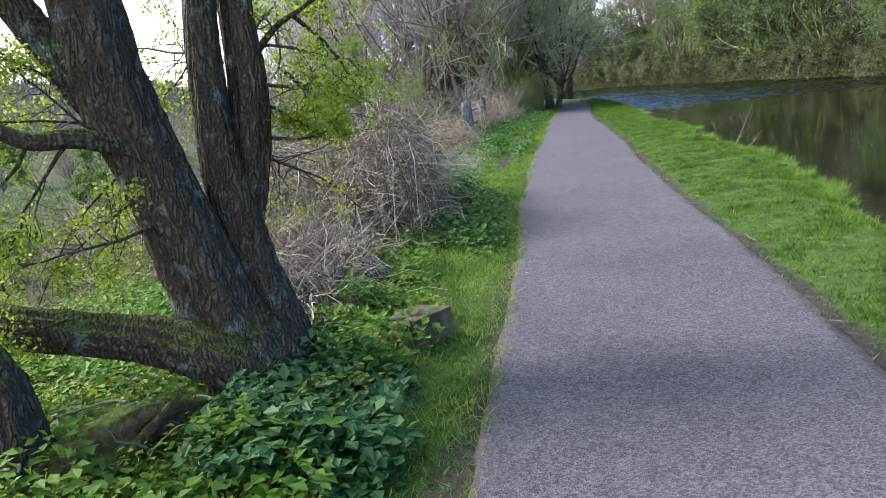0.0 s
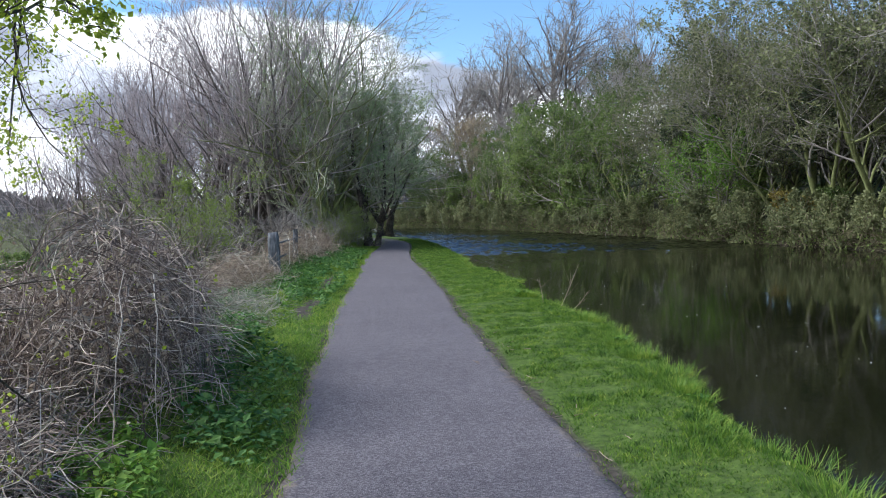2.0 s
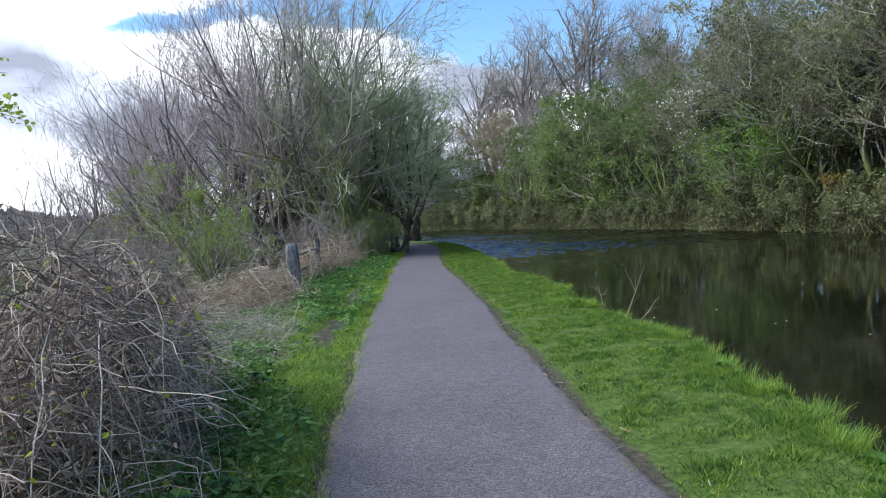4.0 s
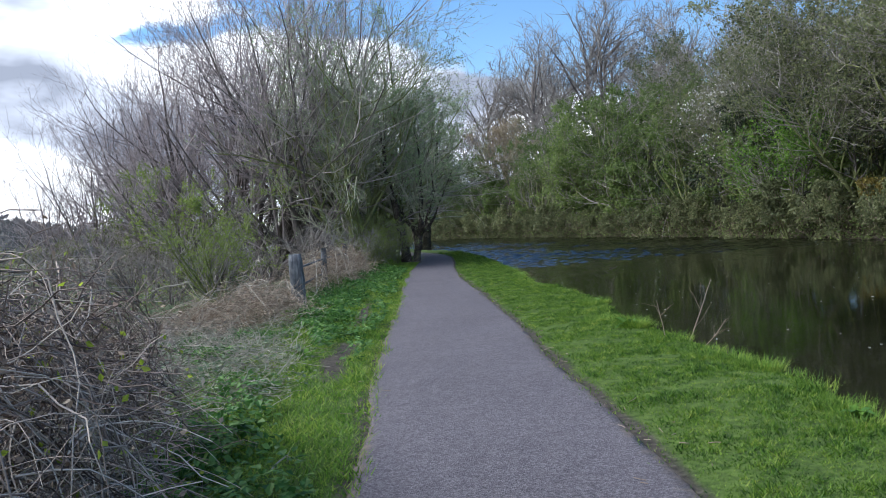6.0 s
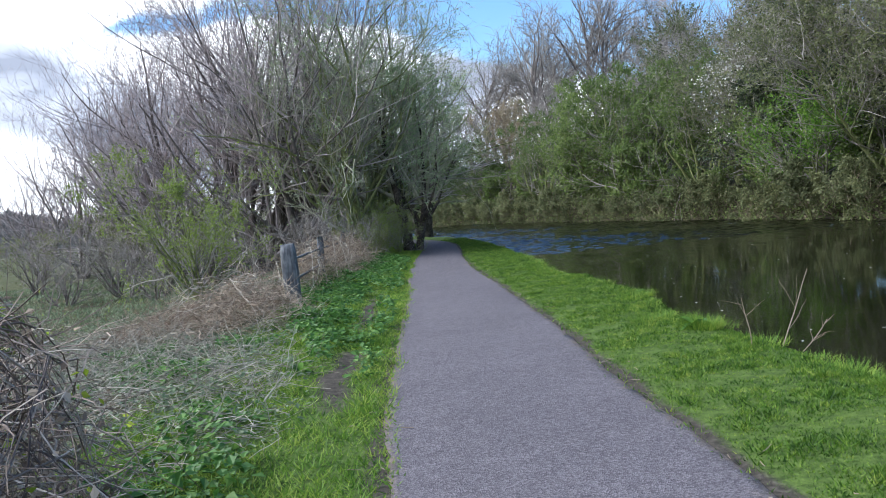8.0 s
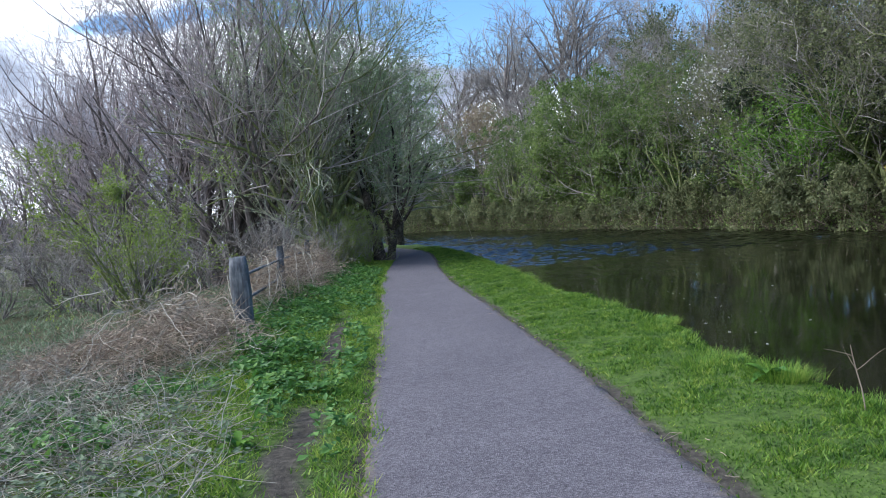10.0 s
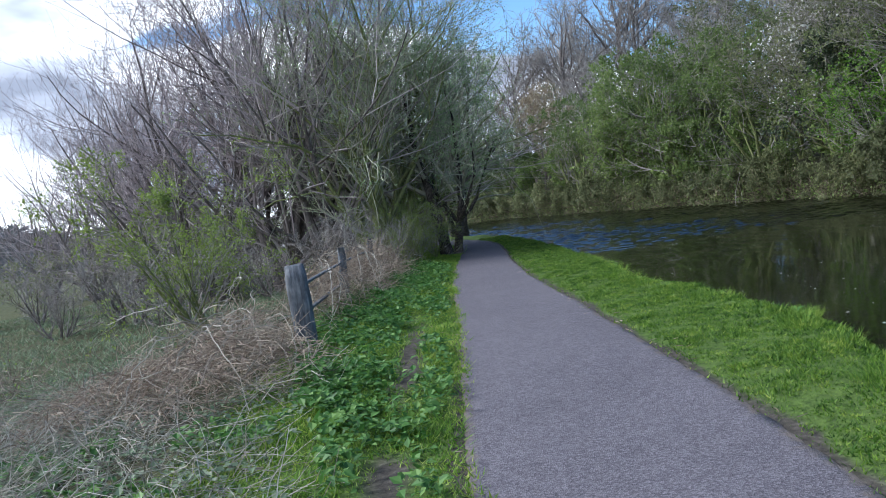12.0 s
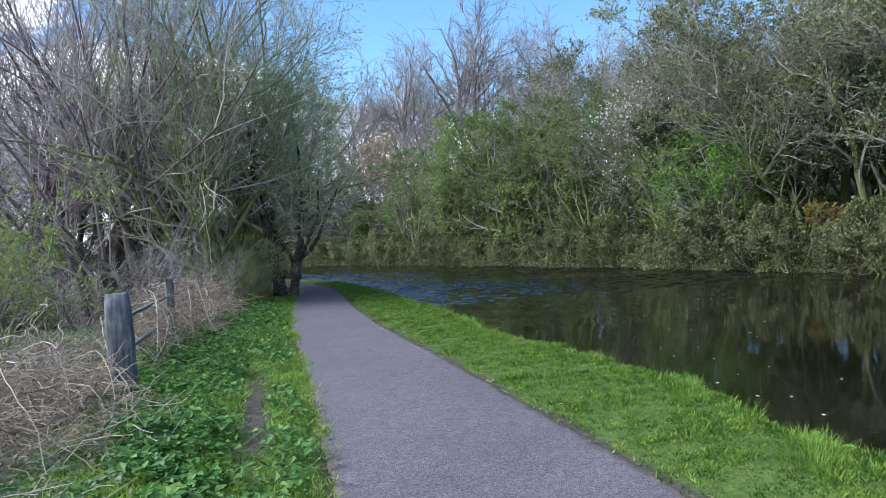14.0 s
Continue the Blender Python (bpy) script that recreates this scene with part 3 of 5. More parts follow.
def build_path():
    ts = np.concatenate([[0], np.cumsum(np.linalg.norm(np.diff(MIDDLE, axis=0), axis=1))])
    s = np.concatenate([np.arange(0, 58, 1.0), np.arange(58, 112, 0.09), np.arange(112, ts[-1], 0.6)])
    c = np.stack([np.interp(s, ts, MIDDLE[:, i]) for i in (0, 1)], 1)
    d = unit(np.gradient(c, axis=0))
    nrm = np.stack([d[:, 1], -d[:, 0]], 1)
    cols = np.array([-1.0, -0.97, -0.9, -0.75, -0.45, 0, 0.45, 0.75, 0.9, 0.97, 1.0])
    w = half_width(c[:, 1]) + 0.03
    rows = []
    edge = []
    for side in cols:
        wob = 0.03 * rough_noise(c + side * 7, 9.0, 21) + 0.03 * rough_noise(c + side * 7, 1.9, 22)
        q = c + nrm * (side * (w + wob * (abs(side) > 0.85)))[:, None]
        z = np.full(len(c), 0.034 - 0.01 * side * side) + 0.004 * rough_noise(q, 2.2, 23)
        if abs(side) == 1:
            z = z - 0.022
        rows.append(np.column_stack([q, z]))
        edge.append(np.full(len(c), abs(side) ** 5))
    v = np.stack(rows, 1).reshape(-1, 3)
    k = len(cols)
    i = (np.arange(len(c) - 1)[:, None] * k + np.arange(k - 1)[None]).ravel()
    me = mesh_from("path", v, np.stack([i, i + 1, i + k + 1, i + k], 1), GRAVEL, True)
    me.attributes.new("edge", "FLOAT", "POINT").data.foreach_set("value", np.stack(edge, 1).ravel().astype(np.float32))
    tagged(new("path", me), "grey tarred gravel towpath with ragged earthy edges", "path", kind="structure")


def build_water():
    """A sheet from bank to bank, flat near the towpath and thrown into short waves where the wind crosses the bend."""
    ys = np.concatenate([np.arange(-60, 28, 4.0), np.arange(28, 34, 0.5), np.arange(34, 58, 0.06), np.arange(58, 80, 0.15), np.arange(80, 126, 1.5)])
    cols = 140
    x0 = np.interp(ys, SHORE[:, 1], SHORE[:, 0]) - 0.7
    far = FAR[::-1]
    x1 = np.interp(ys, far[:, 1], far[:, 0]) + 0.9
    x = x0[:, None] + (x1 - x0)[:, None] * np.linspace(0, 1, cols)[None]
    y = np.repeat(ys[:, None], cols, 1)
    p = np.stack([x.ravel(), y.ravel()], 1)
    rng = np.random.default_rng(17)
    wave = np.zeros(len(p))
    for i in range(14):
        a, ln = rng.normal(1.5, 0.55), rng.uniform(0.28, 0.85)
        ph = (p[:, 0] * np.cos(a) + p[:, 1] * np.sin(a)) * 6.283 / ln + rng.random() * 6.283 + 1.2 * rough_noise(p, 0.5, 30 + i)
        wave += np.sin(ph) * ln * 0.02
    edge = p[:, 1] - 0.4 * p[:, 0] + 4.5 * rough_noise(p, 0.35, 25)
    gust = 0.55 + 0.45 * rough_noise(p * np.array([0.6, 1.0]), 0.7, 26)
    wave *= smooth(22, 28, edge) * np.clip(gust, 0.15, 1)
    k = cols
    i = (np.arange(len(ys) - 1)[:, None] * k + np.arange(k - 1)[None]).ravel()
    me = mesh_from("water", np.column_stack([p, LEVEL + wave]), np.stack([i, i + 1, i + k + 1, i + k], 1), WATER, True)
    tagged(new("water", me), "dark still canal water ruffled by wind at the bend", "water", kind="structure")


build_ground()
build_path()
build_water()


# ---- far bank and woods ----
def plant(proto, spots):
    """Sets a built tree down at the first spot and copies of it at the others: x, y, turn, size."""
    for i, (x, y, turn, size) in enumerate(spots):
        m = set_down(proto, x, y, height(x, y) - 0.05, turn, size)
        if i == 0:
            proto.matrix_basis = m
        else:
            copy_thing_scaled(proto, m)


def copy_thing_scaled(proto, m):
    keep = proto.scale.copy()
    proto.scale = (1, 1, 1)
    made = copy_thing(proto, m)
    proto.scale = keep
    return made


bare_a = make_tree("bare_tree", "tall bare grey tree with fine upright twigs on the wooded bank", "tree", 11, 15.5, 3, 0.3, BARK_GREY, TWIG_GREY, None, 0, limbs=80, twigs=560, sprays=1500,
                   r0=0.3, spray_angle=40, bend=0.1, limb_angle=46, group="bare trees beyond the bend", thin=0.024, crown_low=0.2, limb_min=0.04, twig_up=0.12, big=14)
plant(bare_a, [(37.5, 92, 0, 1.5), (31, 90, 80, 1.2), (42, 84, 200, 1.1), (20, 100, 140, 0.95), (50, 78, 300, 1.1), (14, 106, 30, 0.85), (27, 97, 20, 1.1), (46, 93, 130, 1.15), (33, 101, 260, 1.15), (53, 88, 50, 1.1)])
bare_b = make_tree("bare_tree", "broad leafless tree with spreading grey boughs", "tree", 12, 12.5, 4, 0.45, BARK_GREY, TWIG_GREY, None, 0, limbs=74, twigs=480, sprays=1300,
                   r0=0.24, spray_angle=42, bend=0.12, limb_angle=50, group="bare trees beyond the bend", thin=0.021, crown_low=0.12, limb_min=0.034, twig_up=0.1, big=12)
plant(bare_b, [(29, 84, 10, 1.0), (37, 76, 100, 1.05), (23, 90, 60, 0.95), (44, 68, 250, 1.05), (35, 62, 190, 0.9), (38, 50, 45, 0.95), (38, 41, 115, 1.0), (12, 118, 0, 0.85), (32, 76, 300, 0.95), (17, 95, 210, 0.85), (31, 67, 20, 0.85), (-9, 96, 70, 0.8), (-12, 112, 200, 0.8), (48, 80, 160, 0.95), (27, 78, 230, 0.8)])
olive = make_tree("budding_tree", "budding olive-green tree on the far canal bank", "tree", 13, 10.5, 4, 0.42, BARK_GREEN, TWIG_GREY, LEAF_OLIVE, 13000, 0.115, limbs=50, twigs=420, sprays=800,
                  r0=0.15, limb_angle=52, group="trees on the far bank", crown_low=0.1, thin=0.011, limb_min=0.02)
plant(olive, [(27, 47, 0, 0.9), (28.5, 41, 70, 1.15), (28, 33, 160, 1.2), (29, 27, 240, 1.2), (34, 36, 310, 1.3), (29, 53, 120, 1.05), (28, 20, 20, 1.1), (35, 29, 90, 1.25), (30, 60, 200, 1.05), (28, 68, 280, 1.0), (27, 10, 33, 1.1), (26.6, 31, 75, 1.15), (31, 38, 15, 1.35), (27, 25, 140, 1.2), (25.8, 62, 330, 0.95), (31, 46, 100, 1.3), (24.5, 79, 60, 0.9), (25.9, 36.9, 45, 0.95), (26.2, 33.9, 210, 1.05), (28.2, 37.4, 275, 1.2)])
green = make_tree("willow_bush", "rounded fresh green willow leaning over the canal", "tree", 14, 7.5, 6, 0.72, BARK_GREEN, TWIG_GREY, LEAF_GREEN, 15000, 0.115, limbs=54, twigs=380, sprays=750,
                  r0=0.12, limb_angle=58, group="trees on the far bank", crown_low=0.06, thin=0.009, droop=0.06, limb_min=0.02)
plant(green, [(24.8, 58, 0, 1.3), (24.4, 65, 90, 1.25), (25.3, 51, 200, 1.15), (22.7, 72, 300, 1.1), (20.5, 82, 40, 0.95), (13.5, 94, 130, 0.9), (25.6, 45, 260, 0.9), (11.5, 102, 60, 0.85), (27.5, 62, 150, 1.15), (17, 88, 10, 0.9)])
dark = make_tree("evergreen_tree", "dark ivy-clad evergreen tree in shade", "tree", 15, 9, 2, 0.15, BARK_GREEN, TWIG_DARK, LEAF_DARK, 11000, 0.13, limbs=46, twigs=400, sprays=700, r0=0.14,
                 limb_angle=60, group="trees on the far bank", crown_low=0.1, thin=0.008)
plant(dark, [(27.2, 38.5, 0, 1.0), (18, 89, 90, 0.95), (26.4, 36.8, 250, 0.85), (26.8, 33.6, 320, 0.95), (25.9, 44.6, 110, 0.95), (26.4, 46.8, 200, 0.8), (25.9, 42.4, 20, 0.7), (27.5, 30, 180, 0.7), (27, 55, 50, 0.55), (13, 100, 30, 0.7)])
bright = make_tree("green_shrub", "bright green leafy shrub hanging over the water's edge", "shrub", 16, 6.5, 4, 0.3, BARK_GREEN, TWIG_GREY, LEAF_BRIGHT, 11000, 0.12, limbs=40, twigs=600, sprays=1200, r0=0.08,
                   limb_angle=60, group="trees on the far bank", crown_low=0.04, thin=0.006)
plant(bright, [(25.1, 40.4, 0, 1.0), (25.0, 22, 120, 0.8)])
white = make_tree("blossom_tree", "blackthorn tree white with blossom", "tree", 17, 10, 3, 0.32, BARK_DARK, TWIG_GREY, LEAF_OLIVE, 3500, 0.14, limbs=44, twigs=800, sprays=1700, r0=0.13,
                  limb_angle=48, group="trees on the far bank", crown_low=0.25, thin=0.008, blossom=2400)
plant(white, [(27.2, 45.4, 0, 1.0), (29.5, 37.5, 150, 1.1)])
pale = make_tree("catkin_willow", "pale tan willow covered with catkins", "tree", 18, 10, 4, 0.25, BARK_GREY, TWIG_TAN, LEAF_TAN, 5200, 0.15, limbs=40, twigs=700, sprays=1600, r0=0.12,
                 limb_angle=40, group="trees on the far bank", crown_low=0.15, thin=0.009)
plant(pale, [(21.8, 79, 0, 1.0)])
birch = make_tree("birch_tree", "slender pale-trunked birch with few twigs", "tree", 19, 9.5, 1, 0.12, BARK_PALE, TWIG_GREY, LEAF_OLIVE, 1500, 0.13, limbs=26, twigs=400, sprays=700, r0=0.13,
                  limb_angle=45, group="trees on the far bank", crown_low=0.45, thin=0.008)
plant(birch, [(25.6, 43.6, 0, 1.0), (27.6, 38.2, 100, 0.95), (26, 27.5, 200, 1.0)])
rust = make_tree("yellow_shrub", "low shrub with yellow and rusty leaves", "shrub", 20, 3.2, 4, 0.5, BARK_GREEN, TWIG_TAN, LEAF_RUST, 2600, 0.15, limbs=26, twigs=300, sprays=500, r0=0.05,
                 limb_angle=55, group="trees on the far bank", crown_low=0.05)
plant(rust, [(25.2, 34.8, 0, 0.65)])
scrub = make_tree("bank_scrub", "tangled brown and green scrub along the waterline", "shrub", 21, 2.4, 5, 0.8, BARK_GREEN, TWIG_TAN, LEAF_OLIVE, 3200, 0.105, limbs=22, twigs=110, sprays=150, r0=0.03,
                  limb_angle=50, group="scrub on the far bank", crown_low=0.05, thin=0.008, droop=0.08, big=3)
far_s = np.concatenate([[0], np.cumsum(np.linalg.norm(np.diff(FAR[1:10], axis=0), axis=1))])
rng = np.random.default_rng(5)
spots = []
for s in np.arange(2, far_s[-1], 1.9):
    x, y = np.interp(s, far_s, FAR[1:10, 0]), np.interp(s, far_s, FAR[1:10, 1])
    spots.append((x + rng.uniform(-0.5, 0.3), y + rng.uniform(-0.3, 0.5), rng.uniform(0, 360), rng.uniform(0.8, 1.4)))
plant(scrub, spots)
understorey = [(x + rng.uniform(2.0, 5.0), y + rng.uniform(-1, 2), rng.uniform(0, 360), rng.uniform(1.3, 2.1)) for x, y, _, _ in spots[::2]] + [(x + rng.uniform(0.9, 2.2), y + rng.uniform(-1, 1), rng.uniform(0, 360), rng.uniform(0.7, 1.0)) for x, y, _, _ in spots[18::2]]
thicket = make_tree("thicket", "dense shaded green undergrowth beneath the bank trees", "shrub", 22, 2.8, 5, 0.6, BARK_GREEN, TWIG_GREY, LEAF_GREEN, 2600, 0.12, limbs=22, twigs=80, sprays=120, r0=0.03,
                    limb_angle=50, group="undergrowth on the far bank", crown_low=0.05, thin=0.009, big=3)
plant(thicket, understorey)

# ---- copse beside the path ----
cop_a = make_tree("copse_tree", "bare mauve-brown tree with many upswept stems", "tree", 31, 16.8, 6, 0.36, BARK_GREY, TWIG_MAUVE, None, 0, limbs=96, twigs=720, sprays=1900, r0=0.16,
                  limb_angle=46, group="copse beside the path", crown_low=0.06, thin=0.0088, fine=3, bend=0.1, spray_angle=32, limb_up=0.12, stem_ratio=0.68, reach=0.5, twig_up=0.1, limb_min=0.018, big=22, limb_wander=0.13, twig_ratio=0.62)
plant(cop_a, [(0.4, 41.5, 0, 1.0), (3.0, 42.5, 110, 1.1), (-2.2, 44, 220, 0.9), (-6.8, 56, 300, 0.96)])
cop_b = make_tree("copse_tree", "leafless alder with dense purple-grey twigs", "tree", 32, 15.2, 5, 0.44, BARK_GREY, TWIG_MAUVE, None, 0, limbs=96, twigs=720, sprays=1900, r0=0.15,
                  limb_angle=48, group="copse beside the path", crown_low=0.05, thin=0.0088, fine=3, bend=0.1, spray_angle=32, limb_up=0.12, stem_ratio=0.68, reach=0.5, twig_up=0.1, limb_min=0.018, big=22, limb_wander=0.13, twig_ratio=0.62)
plant(cop_b, [(-4.2, 48, 0, 0.92), (-10.0, 58, 100, 0.84), (2.2, 39.2, 200, 1.02), (-13.0, 61, 160, 0.62)])
cop_c = make_tree("budding_willow", "half-leafed grey-green willow with twisting boughs", "tree", 33, 14.6, 7, 0.36, BARK_GREEN, TWIG_OLIVE, LEAF_WILLOW, 8000, 0.07, limbs=80, twigs=600, sprays=1500, r0=0.16,
                  limb_angle=50, group="copse beside the path", crown_low=0.1, thin=0.0095, fine=3, bend=0.12, spray_angle=36, limb_up=0.07, limb_min=0.02, big=26, twig_up=0.04, limb_wander=0.2)
plant(cop_c, [(4.6, 39.4, 0, 0.98), (5.6, 43.5, 140, 0.9), (3.4, 37.6, 250, 0.72)])
weep = make_tree("weeping_willow", "green weeping willow with a dark trunk at the path's edge", "tree", 34, 8.2, 2, 0.12, BARK_DARK, TWIG_OLIVE, LEAF_WILLOW, 15000, 0.07, limbs=46, twigs=420, sprays=900, r0=0.2,
                 limb_angle=55, group="copse beside the path", crown_low=0.2, thin=0.007, droop=0.16, fine=3, big=4, limb_up=0.16)
plant(weep, [(6.0, 38.3, 0, 1.0), (5.2, 48, 100, 1.1), (9.0, 52.5, 200, 1.2)])
haw = make_tree("hawthorn_bush", "light green young hawthorn beside the fence", "shrub", 35, 4.6, 8, 0.75, BARK_GREEN, TWIG_GREY, LEAF_HAW, 11000, 0.056, limbs=60, twigs=420, sprays=800, r0=0.05,
                limb_angle=60, crown_low=0.04, thin=0.005, fine=3)
plant(haw, [(-0.9, 30.0, 0, 1.0)])
for x, y, turn, size in ((4.7, 36.9, 40, 0.5), (4.1, 36.0, 130, 0.46), (5.35, 38.0, 220, 0.45), (4.5, 38.2, 310, 0.6)):
    tagged(copy_thing_scaled(haw, set_down(haw, x, y, height(x, y) - 0.05, turn, size)), "low leafy green shrub at the willow's foot", "shrub", "shrubs at the willow's foot")
thorn = make_tree("thorn_scrub", "dead grey thorn scrub tangled over the fence end", "shrub", 36, 2.3, 6, 0.8, BARK_GREY, TWIG_GREY, None, 0, limbs=50, twigs=500, sprays=900, r0=0.035,
                  limb_angle=55, group="thorn scrub", crown_low=0.05, thin=0.004)
plant(thorn, [(3.3, 34.3, 0, 1.0), (2.0, 36.2, 120, 1.15), (-3.2, 37.5, 210, 1.2), (-6.5, 39, 320, 1.2), (0.2, 37, 45, 1.1), (-4.5, 40, 15, 1.5)])
brush = make_tree("brushwood", "dense leafless brushwood under the copse", "shrub", 38, 4.2, 7, 0.5, BARK_GREY, TWIG_MAUVE, LEAF_OLIVE, 1500, 0.12, limbs=46, twigs=420, sprays=700, r0=0.05,
                  limb_angle=48, group="brushwood under the copse", crown_low=0.03, thin=0.01, big=6, limb_min=0.018, twig_up=0.1)
plant(brush, [(-9.5, 47, 0, 0.8), (-6.5, 48.5, 60, 1.0), (-3.5, 50, 120, 1.1), (-0.5, 50.5, 180, 1.2), (2.0, 50, 240, 1.2), (-2, 55, 30, 1.4), (-7, 55, 90, 1.2), (-4.0, 46, 200, 0.7), (-1.6, 45, 250, 0.72), (0.9, 45, 20, 0.75), (3.0, 45.6, 100, 0.75)])


for x, y, turn, size in ((-12.5, 47, 15, 0.75), (-15.5, 49, 75, 0.8), (-18.5, 46, 140, 0.75), (-22, 50, 200, 0.85), (-26, 47, 260, 0.85), (-30, 52, 310, 0.95), (-14, 41, 30, 0.5), (-17.5, 40, 110, 0.55), (-21.5, 41, 170, 0.6), (-25.5, 40, 230, 0.65), (-11.5, 38, 290, 0.4)):
    hedge = copy_thing_scaled(brush, set_down(brush, x, y, height(x, y) - 0.05, turn, size))
    tagged(hedge, "leafless grey-brown scrub at the meadow's far edge", "shrub", "scrub across the meadow")


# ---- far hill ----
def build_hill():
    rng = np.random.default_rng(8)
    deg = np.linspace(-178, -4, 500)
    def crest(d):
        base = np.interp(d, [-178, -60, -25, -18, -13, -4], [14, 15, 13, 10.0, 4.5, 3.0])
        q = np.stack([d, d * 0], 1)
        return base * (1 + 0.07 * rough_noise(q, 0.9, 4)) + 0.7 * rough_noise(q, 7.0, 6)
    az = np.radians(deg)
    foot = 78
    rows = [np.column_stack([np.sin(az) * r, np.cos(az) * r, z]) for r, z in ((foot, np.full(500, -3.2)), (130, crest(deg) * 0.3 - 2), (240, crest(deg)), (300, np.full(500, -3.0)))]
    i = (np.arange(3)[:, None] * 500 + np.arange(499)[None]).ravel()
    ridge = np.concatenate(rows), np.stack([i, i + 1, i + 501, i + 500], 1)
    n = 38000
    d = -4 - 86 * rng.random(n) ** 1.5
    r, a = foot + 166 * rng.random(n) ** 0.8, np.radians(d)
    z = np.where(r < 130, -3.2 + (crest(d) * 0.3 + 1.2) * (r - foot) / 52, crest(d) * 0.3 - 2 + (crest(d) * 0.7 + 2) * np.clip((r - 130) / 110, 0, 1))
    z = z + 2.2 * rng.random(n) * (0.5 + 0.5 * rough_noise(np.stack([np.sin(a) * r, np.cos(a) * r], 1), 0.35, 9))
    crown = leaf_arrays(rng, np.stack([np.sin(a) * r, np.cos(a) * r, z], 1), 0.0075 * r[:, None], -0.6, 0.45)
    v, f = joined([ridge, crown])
    tagged(new("woodland_hill", mesh_from("woodland_hill", v, f, HAZY_WOOD)), "grey-blue wooded hill far across the valley, haze in its colour", "woodland", kind="stuff")


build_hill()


# ---- verges ----
def blades(rng, p, z, length, width, mat, name, lean=0.45):
    n = len(p)
    a = rng.random(n) * 6.283
    ln = length * rng.uniform(0.5, 1.3, n)
    side = np.stack([np.cos(a), np.sin(a), np.zeros(n)], 1) * (width * rng.uniform(0.6, 1.3, n))[:, None]
    tilt = rng.normal(0, lean, (n, 2)) * ln[:, None]
    base = np.column_stack([p, z - 0.01])
    tip = base + np.column_stack([tilt, ln])
    v = np.stack([base - side, base + side, tip], 1).reshape(-1, 3)
    return mesh_from(name, v, np.arange(n * 3).reshape(n, 3), mat)


def build_grass():
    rng = np.random.default_rng(41)
    # right verge, mown
    n = 760000
    y = -3 + 49 * rng.random(n) ** 1.25
    x = np.interp(y, MIDDLE[:19, 1], MIDDLE[:19, 0]) + 0.8 + 4.0 * rng.random(n)
    p = np.stack([x, y], 1)
    z, path, shore, far_side, left = land(p)
    keep = (path > -0.07 + 0.2 * rng.random(n) + 0.07 * rough_noise(p, 3.1, 12)) & (shore > 0.1) & (rng.random(n) < 0.2 + smooth(0.04, 0.4, path)) & ~far_side
    p, z, shore, y = p[keep], np.where(path[keep] < 0.03, 0.022, z[keep]), shore[keep], y[keep]
    ln = 0.04 + 0.03 * rough_noise(p, 5.0, 14) + 0.025 * smooth(1.3, 0.5, shore) * np.clip(0.5 + 0.9 * rough_noise(p, 2.9, 15), 0, 1.3)
    # a third of the blades stand in tussocks, longer than the rest
    tuss = rough_noise(p * np.array([1.0, 0.8]), 13.0, 18) + 0.5 * rough_noise(p, 27.0, 28)
    ln = 0.75 * ln * (1 + 0.8 * smooth(0.25, 0.8, tuss)) * (1 - 0.4 * smooth(-0.1, -0.7, tuss))
    me = blades(rng, p, z, np.maximum(ln, 0.014), 0.0042 + 0.00027 * np.abs(y), GRASS, "verge_grass", 0.7)
    tagged(new("verge_grass", me), "short mown green grass along the canal edge", "grass", kind="stuff")
    # left verge
    n = 250000
    y = -3 + 47 * rng.random(n) ** 1.25
    x = np.interp(y, MIDDLE[:19, 1], MIDDLE[:19, 0]) - 0.7 - 2.6 * rng.random(n)
    p = np.stack([x, y], 1)
    z, path, shore, far_side, left = land(p)
    worn = rough_noise(p, 1.6, 11)
    track = np.exp(-((left - 1.55 + 0.12 * rough_noise(p, 2.4, 19)) / 0.22) ** 2) * smooth(13.5, 15.5, y) * smooth(27, 22, y) * np.clip(worn * 0.9 + 1.1, 0, 1)
    keep = (path > -0.09 + 0.2 * rng.random(n) + 0.09 * rough_noise(p, 2.7, 13)) & (rng.random(n) > track * 1.05) & (rng.random(n) < 1.1 - 0.4 * smooth(1.2, 2.4, path))
    p, z, y = p[keep], np.where(path[keep] < 0.03, 0.022, z[keep]), y[keep]
    ln = 0.055 + 0.045 * rough_noise(p, 3.4, 16)
    me = blades(rng, p, z, np.maximum(ln, 0.03), 0.004 + 0.00025 * np.abs(y), GRASS_LONG, "rough_grass", 0.85)
    tagged(new("rough_grass", me), "longer bright green grass between path and brambles", "grass", kind="stuff")
    # meadow and thatch beyond the brambles
    n = 60000
    y = 3 + 50 * rng.random(n)
    x = np.interp(y, MIDDLE[:19, 1], MIDDLE[:19, 0]) - 4.2 - 24 * rng.random(n) ** 1.4
    p = np.stack([x, y], 1)
    z = land(p)[0]
    me = blades(rng, p, z, 0.13 + 0.07 * rough_noise(p, 0.8, 17), 0.009 + 0.0004 * y, GLAUCOUS, "meadow_grass", 0.95)
    tagged(new("meadow_grass", me), "rough grey-green meadow grass flattened by winter", "grass", kind="stuff")


